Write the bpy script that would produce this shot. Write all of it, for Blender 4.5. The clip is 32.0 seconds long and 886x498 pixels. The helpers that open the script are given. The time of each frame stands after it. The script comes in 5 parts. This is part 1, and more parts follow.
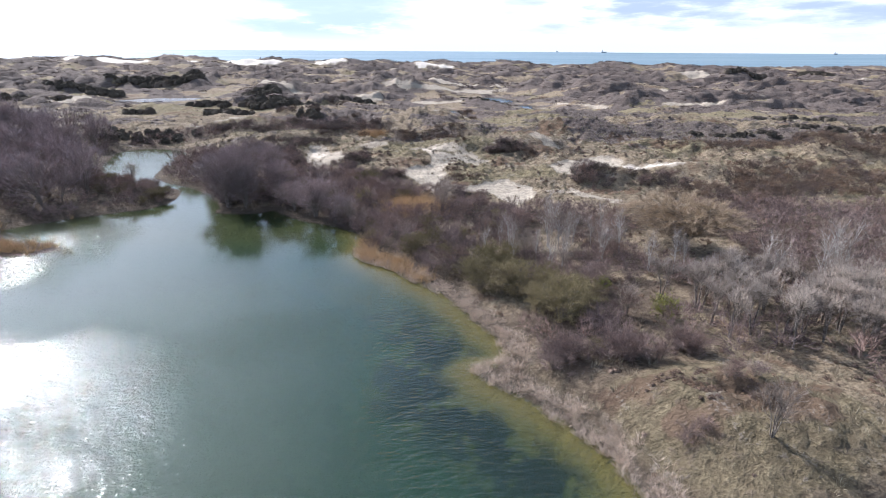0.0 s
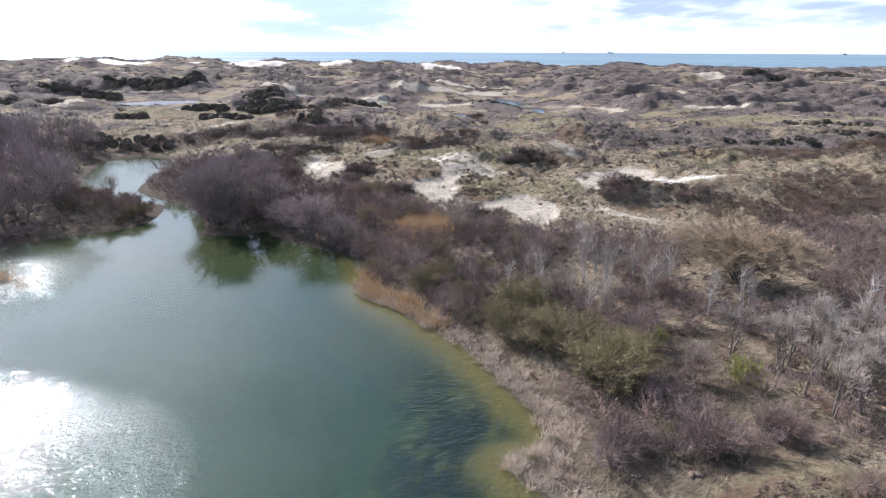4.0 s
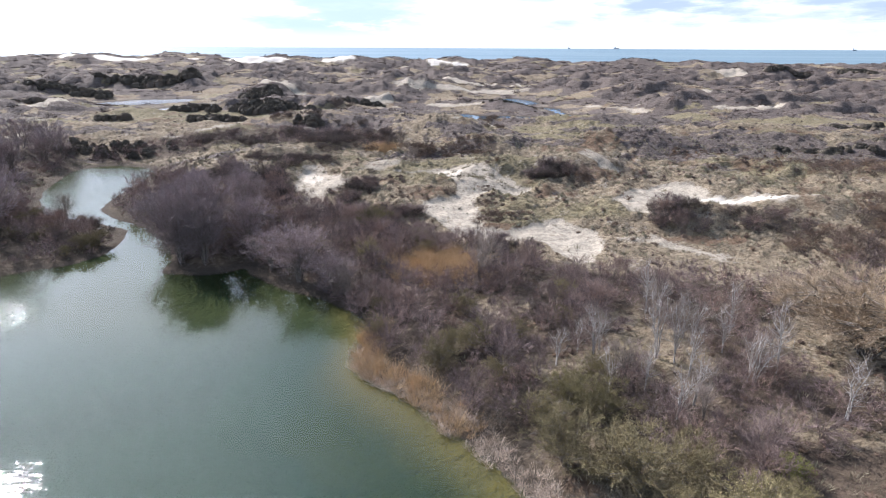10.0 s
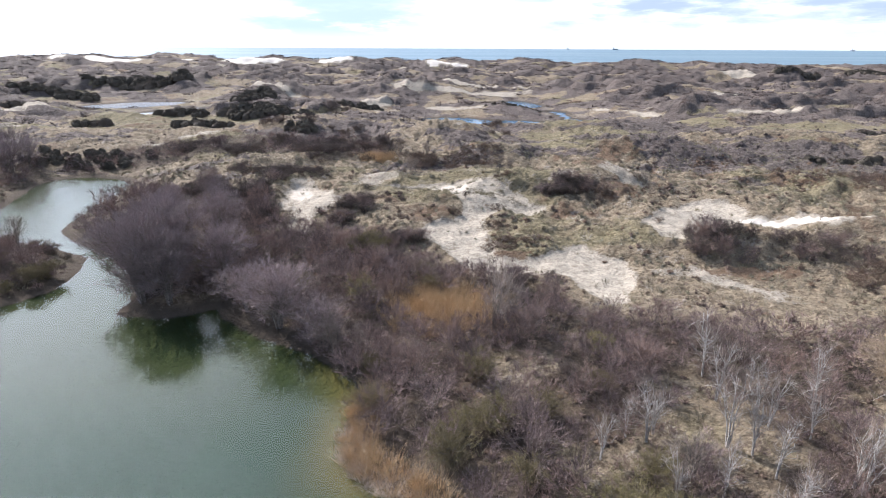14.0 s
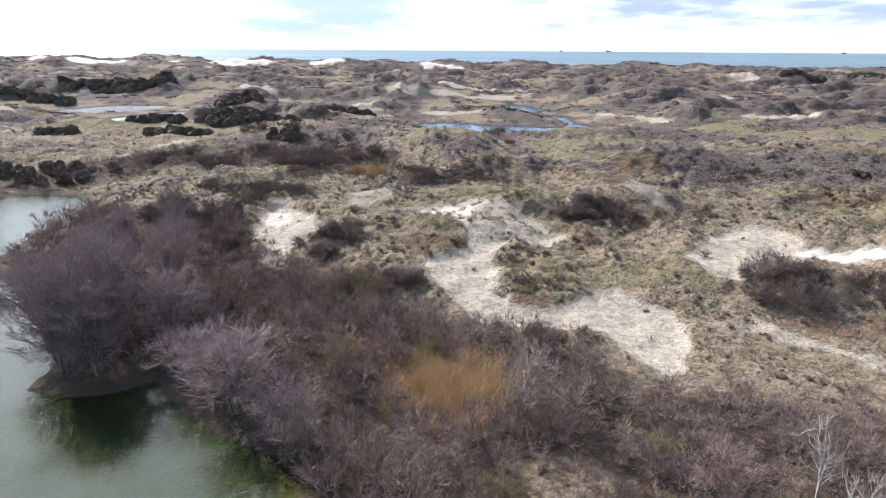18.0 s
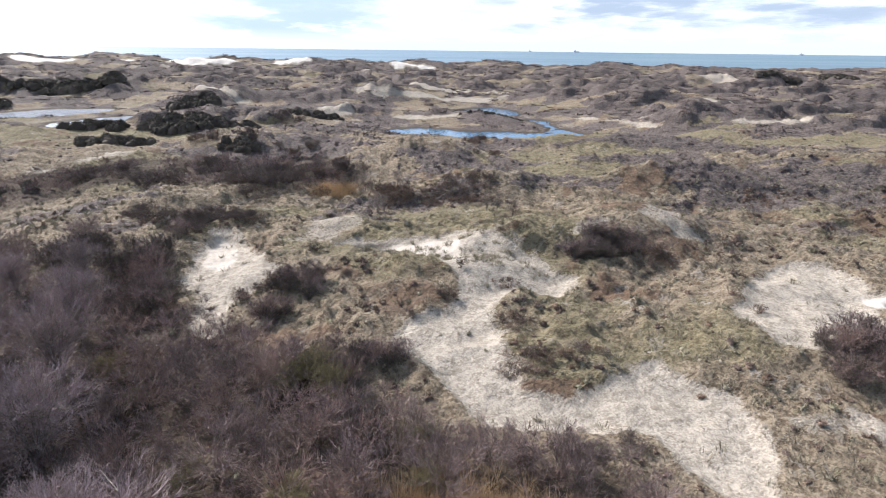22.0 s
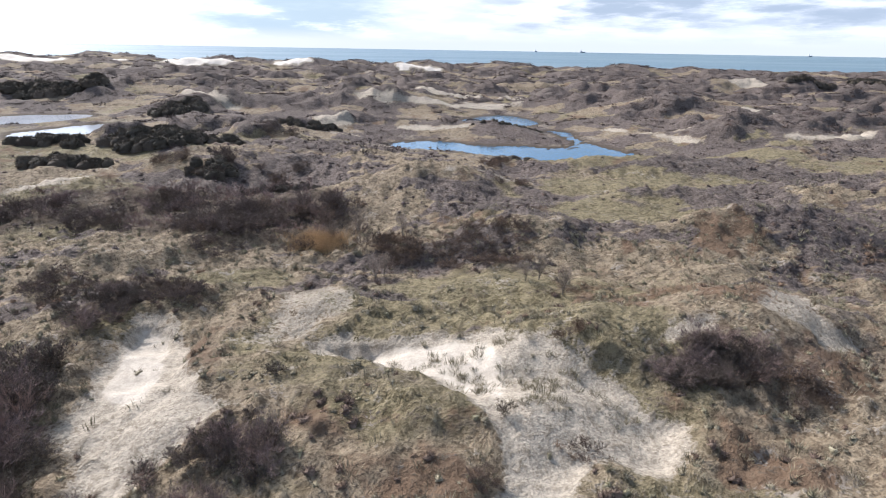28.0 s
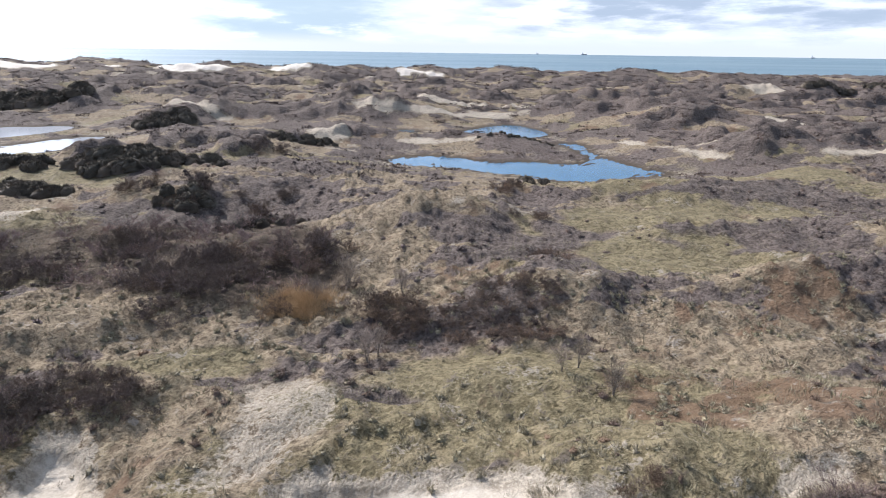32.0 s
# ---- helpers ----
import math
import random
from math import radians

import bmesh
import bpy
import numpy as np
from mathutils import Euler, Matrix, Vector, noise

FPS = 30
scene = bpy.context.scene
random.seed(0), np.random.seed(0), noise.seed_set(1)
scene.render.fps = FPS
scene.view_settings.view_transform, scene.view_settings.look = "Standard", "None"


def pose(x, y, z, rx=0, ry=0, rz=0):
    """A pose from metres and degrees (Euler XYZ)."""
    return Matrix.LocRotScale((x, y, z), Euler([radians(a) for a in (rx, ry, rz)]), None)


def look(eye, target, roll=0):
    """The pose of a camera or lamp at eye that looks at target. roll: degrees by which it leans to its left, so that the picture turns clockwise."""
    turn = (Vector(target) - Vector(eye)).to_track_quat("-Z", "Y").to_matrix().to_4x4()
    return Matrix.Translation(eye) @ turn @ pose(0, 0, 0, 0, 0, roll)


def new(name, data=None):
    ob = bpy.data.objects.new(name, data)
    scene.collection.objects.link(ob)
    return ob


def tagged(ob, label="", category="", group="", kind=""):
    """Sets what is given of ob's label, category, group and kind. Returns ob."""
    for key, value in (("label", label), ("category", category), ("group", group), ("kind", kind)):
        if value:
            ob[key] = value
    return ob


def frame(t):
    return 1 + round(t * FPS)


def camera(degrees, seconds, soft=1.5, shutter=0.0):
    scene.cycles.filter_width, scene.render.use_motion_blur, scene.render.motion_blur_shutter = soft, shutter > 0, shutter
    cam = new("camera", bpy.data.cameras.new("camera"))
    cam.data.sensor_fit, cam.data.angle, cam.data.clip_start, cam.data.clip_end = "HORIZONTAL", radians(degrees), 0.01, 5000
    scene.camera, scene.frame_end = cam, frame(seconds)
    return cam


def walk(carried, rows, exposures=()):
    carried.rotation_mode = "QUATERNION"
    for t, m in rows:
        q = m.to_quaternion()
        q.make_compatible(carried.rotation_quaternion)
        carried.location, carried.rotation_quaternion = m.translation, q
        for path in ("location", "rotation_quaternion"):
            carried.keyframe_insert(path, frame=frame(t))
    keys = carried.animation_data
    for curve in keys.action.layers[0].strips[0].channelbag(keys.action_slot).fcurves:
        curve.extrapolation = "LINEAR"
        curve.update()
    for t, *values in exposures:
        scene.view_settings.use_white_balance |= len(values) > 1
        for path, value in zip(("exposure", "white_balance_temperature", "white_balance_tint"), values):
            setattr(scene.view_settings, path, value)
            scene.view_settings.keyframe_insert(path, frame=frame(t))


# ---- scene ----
cam = camera(77.1, 32.0, soft=1.0)
PATH = [
    (0, (2.033, -1.53, 21.08), (2.124, 0.349, 20.402), 0.4),
    (1, (1.903, 0.988, 21.055), (1.99, 2.866, 20.374), 0.5),
    (2, (1.796, 3.378, 21.016), (1.876, 5.257, 20.337), 0.4),
    (3, (1.662, 5.632, 20.956), (1.736, 7.513, 20.28), 0.3),
    (4, (1.496, 7.894, 20.93), (1.568, 9.775, 20.255), 0.3),
    (4.5, (1.424, 9.034, 20.928), (1.494, 10.916, 20.255), 0.4),
    (6.5, (1.127, 13.57, 21.003), (1.19, 15.451, 20.326), 0.4),
    (7, (1.035, 14.715, 20.986), (1.098, 16.595, 20.309), 0.4),
    (8, (0.874, 16.967, 20.944), (0.935, 18.846, 20.261), 0.3),
    (9, (0.696, 19.177, 20.864), (0.755, 21.054, 20.176), 0.3),
    (10, (0.56, 21.462, 20.835), (0.617, 23.34, 20.147), 0.3),
    (11, (0.384, 23.579, 20.828), (0.441, 25.456, 20.139), 0.3),
    (12, (0.322, 25.761, 20.851), (0.376, 27.638, 20.162), 0.3),
    (13, (0.252, 28.001, 20.898), (0.304, 29.878, 20.209), 0.2),
    (13.5, (0.215, 29.125, 20.884), (0.267, 31.003, 20.197), 0.2),
    (14, (0.166, 30.3, 20.865), (0.228, 32.177, 20.179), 0.3),
    (14.5, (0.123, 31.588, 20.835), (0.218, 33.464, 20.148), 0.5),
    (16.5, (-0.022, 36.774, 20.621), (0.066, 38.653, 19.94), 0.4),
    (17, (-0.089, 38.132, 20.608), (-0.004, 40.011, 19.929), 0.4),
    (18, (-0.261, 40.959, 20.63), (-0.177, 42.838, 19.95), 0.4),
    (18.5, (-0.326, 42.42, 20.642), (-0.245, 44.299, 19.962), 0.4),
    (19, (-0.369, 43.906, 20.643), (-0.283, 45.785, 19.963), 0.4),
    (19.5, (-0.405, 45.419, 20.63), (-0.27, 47.295, 19.95), 0.5),
    (20, (-0.471, 46.979, 20.613), (-0.281, 48.851, 19.934), 0.7),
    (20.5, (-0.548, 48.549, 20.598), (-0.357, 50.42, 19.919), 0.8),
    (21, (-0.613, 50.071, 20.593), (-0.422, 51.942, 19.913), 0.8),
    (22, (-0.61, 53.118, 20.557), (-0.426, 54.989, 19.877), 0.7),
    (23, (-0.591, 56.271, 20.543), (-0.411, 58.143, 19.86), 0.7),
    (24, (-0.561, 59.386, 20.554), (-0.385, 61.258, 19.872), 0.8),
    (25, (-0.569, 62.399, 20.659), (-0.393, 64.271, 19.977), 0.8),
    (25.5, (-0.55, 63.945, 20.704), (-0.375, 65.817, 20.023), 0.8),
    (27.5, (-0.44, 69.925, 21.077), (-0.267, 71.796, 20.394), 0.9),
    (28, (-0.39, 71.437, 21.257), (-0.219, 73.309, 20.575), 1.0),
    (29, (-0.36, 74.236, 21.875), (-0.189, 76.108, 21.194), 1.1),
    (29.5, (-0.318, 75.741, 22.113), (-0.148, 77.615, 21.435), 1.1),
    (30, (-0.287, 77.192, 22.229), (-0.118, 79.067, 21.554), 1.0),
    (30.5, (-0.236, 78.531, 22.25), (-0.068, 80.406, 21.575), 0.9),
    (31, (-0.152, 79.869, 22.216), (0.014, 81.744, 21.541), 1.0),
    (31.5, (-0.072, 81.312, 22.216), (0.094, 83.187, 21.541), 0.9),
    (32, (0.015, 82.826, 22.25), (0.18, 84.702, 21.576), 0.8),
]
walk(cam, [(t, look(eye, target, roll)) for t, eye, target, roll in PATH], [(0, 0.95, 5930, 14), (10, 1.00, 5960, 14), (20, 0.92, 6080, 13), (25, 0.80, 6100, 13), (30, 0.72, 6100, 13), (32, 0.73, 6100, 13)])

# ---- sun, sky, exposure ----
SUN_AZ, SUN_EL = radians(46), radians(38)
SUN_DIR = Vector((-math.sin(SUN_AZ) * math.cos(SUN_EL), math.cos(SUN_AZ) * math.cos(SUN_EL), math.sin(SUN_EL)))


def build_world():
    world = bpy.data.worlds.new("sky")
    scene.world = world
    world.use_nodes = True
    nt = world.node_tree
    nt.nodes.clear()
    N, L = nt.nodes.new, nt.links.new

    def mth(op, a, b=None, c=None):
        n = N("ShaderNodeMath")
        n.operation = op
        for i, v in enumerate((a, b, c)):
            if v is None:
                continue
            if isinstance(v, (int, float)):
                n.inputs[i].default_value = v
            else:
                L(v, n.inputs[i])
        return n.outputs[0]

    def ramp(v, lo, hi):
        n = N("ShaderNodeMapRange")
        n.interpolation_type = "SMOOTHSTEP"
        L(v, n.inputs[0])
        n.inputs[1].default_value, n.inputs[2].default_value = lo, hi
        return n.outputs[0]

    def mix(f, a, b):
        n = N("ShaderNodeMix")
        n.data_type = "RGBA"
        for s, v in ((0, f), (6, a), (7, b)):
            if isinstance(v, (int, float)):
                n.inputs[s].default_value = v
            elif isinstance(v, tuple):
                n.inputs[s].default_value = (*v, 1)
            else:
                L(v, n.inputs[s])
        return n.outputs[2]

    tc = N("ShaderNodeTexCoord")
    sep = N("ShaderNodeSeparateXYZ")
    L(tc.outputs["Generated"], sep.inputs[0])
    el = mth("MAXIMUM", sep.outputs[2], 0.004)
    az = mth("ARCTAN2", sep.outputs[0], sep.outputs[1])
    up = N("ShaderNodeCombineXYZ")
    L(sep.outputs[0], up.inputs[0]), L(sep.outputs[1], up.inputs[1]), L(el, up.inputs[2])
    sky = N("ShaderNodeTexSky")
    sky.sky_type, sky.sun_disc = "NISHITA", False
    sky.sun_elevation, sky.sun_rotation = SUN_EL, -SUN_AZ
    sky.air_density, sky.dust_density, sky.ozone_density = 1.0, 1.0, 1.0
    L(up.outputs[0], sky.inputs[0])
    blue = N("ShaderNodeVectorMath")
    blue.operation = "SCALE"
    L(sky.outputs[0], blue.inputs[0])
    blue.inputs[3].default_value = SKY_GAIN
    # clouds: long flat banks, finer towards the horizon
    cv = N("ShaderNodeCombineXYZ")
    L(mth("MULTIPLY", az, 3.2), cv.inputs[0])
    L(mth("MULTIPLY", el, 17.0), cv.inputs[1])
    n1 = N("ShaderNodeTexNoise")
    L(cv.outputs[0], n1.inputs["Vector"])
    n1.inputs["Scale"].default_value, n1.inputs["Detail"].default_value, n1.inputs["Roughness"].default_value = 1.6, 7, 0.55
    shade = N("ShaderNodeTexNoise")
    L(cv.outputs[0], shade.inputs["Vector"])
    shade.inputs["Scale"].default_value, shade.inputs["Detail"].default_value = 3.1, 6
    dot = N("ShaderNodeVectorMath")
    dot.operation = "DOT_PRODUCT"
    L(tc.outputs["Generated"], dot.inputs[0])
    dot.inputs[1].default_value = SUN_DIR
    glow = ramp(dot.outputs["Value"], 0.52, 0.96)
    # an opening in the cloud over the sea
    fine = N("ShaderNodeTexNoise")
    L(cv.outputs[0], fine.inputs["Vector"])
    fine.inputs["Scale"].default_value, fine.inputs["Detail"].default_value, fine.inputs["Roughness"].default_value = 2.6, 9, 0.62
    wob = mth("ADD", mth("MULTIPLY", mth("SUBTRACT", n1.outputs[0], 0.5), 0.30), mth("MULTIPLY", mth("SUBTRACT", fine.outputs[0], 0.5), 0.34))
    a2, e2 = mth("ADD", az, wob), mth("ADD", el, mth("MULTIPLY", wob, 0.35))
    gap = mth("MULTIPLY", mth("MULTIPLY", ramp(a2, -0.36, -0.18), ramp(a2, 0.06, -0.10)), mth("MULTIPLY", ramp(e2, 0.006, 0.034), ramp(e2, 0.22, 0.09)))
    right = ramp(a2, 0.10, 0.34)
    lid = mth("MULTIPLY", right, mth("MULTIPLY", ramp(e2, 0.016, 0.070), ramp(mth("ADD", mth("MULTIPLY", shade.outputs[0], 0.55), mth("MULTIPLY", fine.outputs[0], 0.45)), 0.36, 0.54)))
    high = ramp(el, 0.10, 0.27)
    cover = mth("MAXIMUM", mth("MULTIPLY", mth("MAXIMUM", ramp(n1.outputs[0], 0.30, 0.48), mth("MULTIPLY", glow, 0.9)), mth("SUBTRACT", 1.0, mth("MULTIPLY", high, 0.92))), mth("MULTIPLY", ramp(dot.outputs["Value"], 0.78, 0.97), 0.9))
    cloud = mix(ramp(shade.outputs[0], 0.40, 0.62), (1.16, 1.23, 1.34), (1.00, 1.09, 1.22))
    cloud = mix(glow, cloud, (1.66, 1.84, 2.08))
    cloud = mix(ramp(dot.outputs["Value"], 0.80, 1.0), cloud, (3.8, 4.0, 4.2))
    low = mix(cover, blue.outputs[0], cloud)
    low = mix(mth("MULTIPLY", gap, 0.85), low, (0.62, 0.79, 0.90))
    low = mix(mth("MULTIPLY", lid, 0.95), low, (0.55, 0.665, 0.81))
    haze = mix(ramp(el, 0.03, 0.004), low, mix(glow, (0.95, 1.02, 1.07), (1.4, 1.38, 1.35)))
    bg = N("ShaderNodeBackground")
    L(haze, bg.inputs[0])
    bg.inputs[1].default_value = WORLD_GAIN
    out = N("ShaderNodeOutputWorld")
    L(bg.outputs[0], out.inputs[0])


SKY_GAIN, WORLD_GAIN = 0.245, 0.56
build_world()
sun_data = bpy.data.lights.new("sun", "SUN")
sun_data.energy, sun_data.angle, sun_data.color = 5.0, radians(0.55), (1.0, 0.95, 0.875)
sun = new("sun", sun_data)
sun.matrix_world = look((SUN_DIR * 300)[:], (0, 0, 0))

# ---- terrain: heights and ground cover as functions of the plan ----
# TERRAIN-BEGIN


def gnoise(x, y, seed=0):
    """Gradient noise, about -0.7 to 0.7."""
    xi, yi = np.floor(x).astype(np.int64), np.floor(y).astype(np.int64)
    fx, fy = x - xi, y - yi
    u, v = fx * fx * fx * (fx * (fx * 6 - 15) + 10), fy * fy * fy * (fy * (fy * 6 - 15) + 10)

    def corner(i, j):
        h = ((xi + i) * 374761393 + (yi + j) * 668265263 + seed * 974711) & 0xFFFFFFFF
        h = ((h ^ (h >> 13)) * 1274126177) & 0xFFFFFFFF
        a = (h ^ (h >> 16)) / 4294967296.0 * 6.283185
        return np.cos(a) * (fx - i) + np.sin(a) * (fy - j)

    top = corner(0, 0) * (1 - u) + corner(1, 0) * u
    return top * (1 - v) + (corner(0, 1) * (1 - u) + corner(1, 1) * u) * v


def fbm(x, y, size, octaves=4, seed=0, gain=0.5):
    out, amp, f = 0 * x, 1.0, 1.0 / size
    for k in range(octaves):
        out = out + amp * gnoise(x * f + 17.3 * k, y * f - 9.1 * k, seed + k)
        amp, f = amp * gain, f * 2.03
    return out


def sstep(v, lo, hi):
    t = np.clip((v - lo) / (hi - lo), 0, 1)
    return t * t * (3 - 2 * t)


def smooth_ring(points, steps=4):
    """A closed curve through the given corners."""
    p = np.array(points, float)
    a, b, c, d = np.roll(p, 1, 0), p, np.roll(p, -1, 0), np.roll(p, -2, 0)
    rows = []
    for k in range(steps):
        t = k / steps
        rows.append(0.5 * (2 * b + (c - a) * t + (2 * a - 5 * b + 4 * c - d) * t**2 + (3 * b - a - 3 * c + d) * t**3))
    return np.stack(rows, 1).reshape(-1, 2)


def ring_distance(x, y, ring, far=40.0):
    """Distance to a closed outline, negative inside; capped at far."""
    shape = x.shape
    x, y = x.ravel(), y.ravel()
    out = np.full(x.shape, far)
    lo, hi = ring.min(0) - far, ring.max(0) + far
    pick = np.nonzero((x > lo[0]) & (x < hi[0]) & (y > lo[1]) & (y < hi[1]))[0]
    px, py = x[pick], y[pick]
    best, inside = np.full(px.shape, far**2), np.zeros(px.shape, bool)
    for (ax, ay), (bx, by) in zip(ring, np.roll(ring, -1, 0)):
        ex, ey = bx - ax, by - ay
        t = np.clip(((px - ax) * ex + (py - ay) * ey) / (ex * ex + ey * ey + 1e-9), 0, 1)
        best = np.minimum(best, (px - ax - t * ex) ** 2 + (py - ay - t * ey) ** 2)
        if ey != 0:
            inside ^= ((ay > py) != (by > py)) & (px < ex * (py - ay) / ey + ax)
    d = np.sqrt(best)
    out[pick] = np.where(inside, -d, d)
    return out.reshape(shape)


def chain(x, y, rows):
    """Distance outside a string of discs (x, y, radius) joined one to the next; negative inside."""
    out = np.full(x.shape, 99.0)
    for (ax, ay, ar), (bx, by, br) in zip(rows[:-1] if len(rows) > 1 else rows, rows[1:] if len(rows) > 1 else rows):
        ex, ey = bx - ax, by - ay
        t = np.clip(((x - ax) * ex + (y - ay) * ey) / (ex * ex + ey * ey + 1e-9), 0, 1)
        out = np.minimum(out, np.hypot(x - ax - t * ex, y - ay - t * ey) - ar - t * (br - ar))
    return out


EAST_SHORE = [(15, 4), (14.6, 14), (13.6, 20), (12.9, 22.7), (11.6, 25.1), (9.2, 28.5), (6.3, 31.6), (8.5, 33), (8.6, 35.4), (7.1, 39.2),
              (5.1, 43.6), (2.3, 47.6), (-0.8, 51.4), (-3.6, 54), (-4.4, 57), (-4.2, 60.8), (-6.3, 63.9), (-9.5, 66.4), (-13, 68.4),
              (-16.1, 71.4), (-17.6, 73.1), (-19, 71.9), (-22.5, 71.5), (-25.2, 72.6), (-25.8, 76), (-27.8, 79.8), (-31.8, 84.8),
              (-38, 89.5), (-42.6, 93.8), (-44.2, 100.8), (-45.2, 108), (-46.2, 117.5)]
WEST_SHORE = [(-52, 122.4), (-58.5, 122.4), (-60.5, 118), (-58.8, 110.7), (-55.2, 101), (-50, 93.7), (-45, 90.2), (-40.2, 88.2), (-36, 85.8),
              (-34, 82.8), (-33.4, 78.4), (-35, 74.6), (-40, 71.6), (-44.5, 68.7), (-49, 64.6), (-58, 58), (-76, 48), (-104, 20), (-104, -58),
              (0, -62), (15, -30)]
LAKE = smooth_ring(EAST_SHORE + WEST_SHORE)
POND_A = smooth_ring([(-1.5, 203), (5, 206.5), (13, 205), (20, 199.5), (29, 199.2), (36, 197.2), (41, 201), (42.3, 213), (40.5, 223), (47.5, 221.5),
                      (47, 205), (48.8, 196), (54, 186.5), (44, 180.5), (34, 178.4), (26.5, 181), (20, 184.5), (13, 191), (4, 193.5), (-1.5, 197)])
POND_B = smooth_ring([(19.5, 246), (28, 256), (36, 260.5), (42, 253), (44, 239), (36.5, 231.5), (28, 235), (20.5, 240)])
POND_C = smooth_ring([(0.5, 248), (6.5, 248), (7, 243), (1, 242)])
POND_D = smooth_ring([(-37.5, 240), (-31, 244), (-24, 238), (-28, 231.5), (-34, 232)])
POND_E = smooth_ring([(-93, 214), (-88, 224), (-82, 233), (-74, 234), (-72, 221), (-76, 209), (-84, 204)])
POND_F = smooth_ring([(-122, 236), (-112, 252), (-94, 255), (-90, 247), (-95, 236), (-107, 226)])
PONDS = [POND_A, POND_B, POND_C, POND_D, POND_E, POND_F]

# hills: x, y, half-lengths along and across, turn in degrees, height
HILLS = [(20.5, 24.5, 6.5, 4.5, -20, 1.9), (20.8, 25.6, 2.2, 0.75, -8, -1.2), (21.3, 23.8, 1.9, 0.65, -8, -1.0), (17.6, 24.4, 0.8, 0.5, 10, -0.4), (10.5, 102.6, 6, 4, -4, 2.3),
         (22, 102.5, 8, 4.5, 5, 3.4), (6.5, 94.5, 3.6, 3, 0, 1.2), (-6, 97.5, 5, 3.2, -15, 0.2), (1.2, 96.5, 3.6, 2, -25, 0.8), (12, 110, 6, 3, 0, 1.2),
         (-4, 116.5, 12, 4, 0, -1.5), (11.5, 124, 6, 5, 0, 2.4), (4, 145, 8.5, 6.5, 0, 3.4), (36, 122, 14, 4.5, -5, 3.0), (33, 142, 14, 6, 0, 0.7),
         (38, 160, 15, 6, 5, 3.3), (-27, 123, 11, 4.5, 10, -1.1), (-16, 135, 14, 7, 0, -0.1), (-17, 153, 10, 8, 0, -1.9), (-47, 142, 14, 6, 0, -0.1),
         (-25.5, 111, 5, 4, 0, 0.3), (-17, 106.5, 5, 4, 0, -0.9), (24, 85.5, 5, 4, 0, 1.5), (31.5, 81.5, 6, 3, 0, 1.9), (18.5, 165, 6, 8, 0, 0.3),
         (-5.5, 110.5, 3.4, 2.8, 0, 0.8), (60, 138, 16, 6, -8, 0.1), (55, 100, 14, 7, 0, 0.7), (46, 84, 8, 3, 0, 1.9), (28, 218, 13, 4.5, -5, 2.4),
         (-42, 175, 8, 7, 20, 2.4)]
HILLS_FAR = [(-30, 120, 13, 5, 15, 1.8), (-66, 172, 14, 6, 15, 1.2), (-26, 160, 12, 7, 0, 1.2), (-20, 219, 11, 7, 0, 3.2), (78, 196, 20, 7, 0, 2.6),
             (-60, 310, 60, 14, 8, 3.0), (-62, 246, 10, 6, 0, 3.4), (95, 250, 30, 12, -8, 3.6), (165, 325, 40, 14, -6, 4), (64, 132, 22, 8, -12, 2.8), (80, 96, 20, 8, 10, 2.4), (-10, 268, 20, 7, 6, 2.6), (-114, 425, 16, 9, 0, 6), (-205, 427, 16, 8, 0, 4), (-60, 437, 12, 7, 0, 4)]

SAND_CHAINS = [
    [(21.5, 76.4, 0.4), (25.2, 75, 0.4), (27.6, 72.8, 0.5), (29.6, 71.2, 0.7)],
    [(36.6, 87.6, 1.2), (41, 86.2, 1.4), (46, 85.6, 1.0)],
]
SAND_GAIN = (0.62, 0.92)
# outlines of the trodden and blown strips, and of the white sand in the two hollows
STRIP = smooth_ring([(5.6, 92.1), (8.5, 91.9), (7.1, 89.6), (6.1, 87.9), (6.9, 86.6), (6.5, 85.1), (6.8, 82.5), (7, 80.8), (7.1, 79.8), (8.7, 79.1), (10.7, 79.8),
                     (12.1, 80.7), (14.2, 81.8), (15.9, 81.5), (17.7, 79.7), (18.9, 78.3), (18.7, 76), (18.1, 74.3), (16.6, 70.8), (15.2, 71.2), (13.3, 73.5), (12.7, 76),
                     (10.7, 76.6), (6.1, 77.1), (4.6, 78.1), (3, 79.4), (2.3, 81.3), (1, 82.6), (-0.3, 85.2), (0, 88), (2.4, 88.9), (4.2, 89.7)], 2)
SLOPE = smooth_ring([(-5.4, 102.6), (-5.2, 104.4), (-4.3, 104.8), (-1.1, 104.2), (1, 104), (3.1, 103.9), (5.1, 103.3), (7.1, 101.8), (8.7, 100.8), (9.8, 99.6), (13.5, 95.5),
                     (14.4, 93.5), (12.3, 91), (8.9, 92), (7.5, 90.7), (5.2, 89.5), (4.5, 91.8), (4.2, 94.2), (3, 96.6), (1.2, 98.8), (-1.4, 100.8), (-3.6, 102.3)], 2)
HOLLOW_SAND = smooth_ring([(-4.9, 104.1), (-1, 103.8), (3, 103.3), (5.6, 102.2), (6, 99), (5.2, 95.6), (3.8, 96.6), (1.8, 98.9), (-1.2, 101.1), (-3.6, 102.7)], 2)
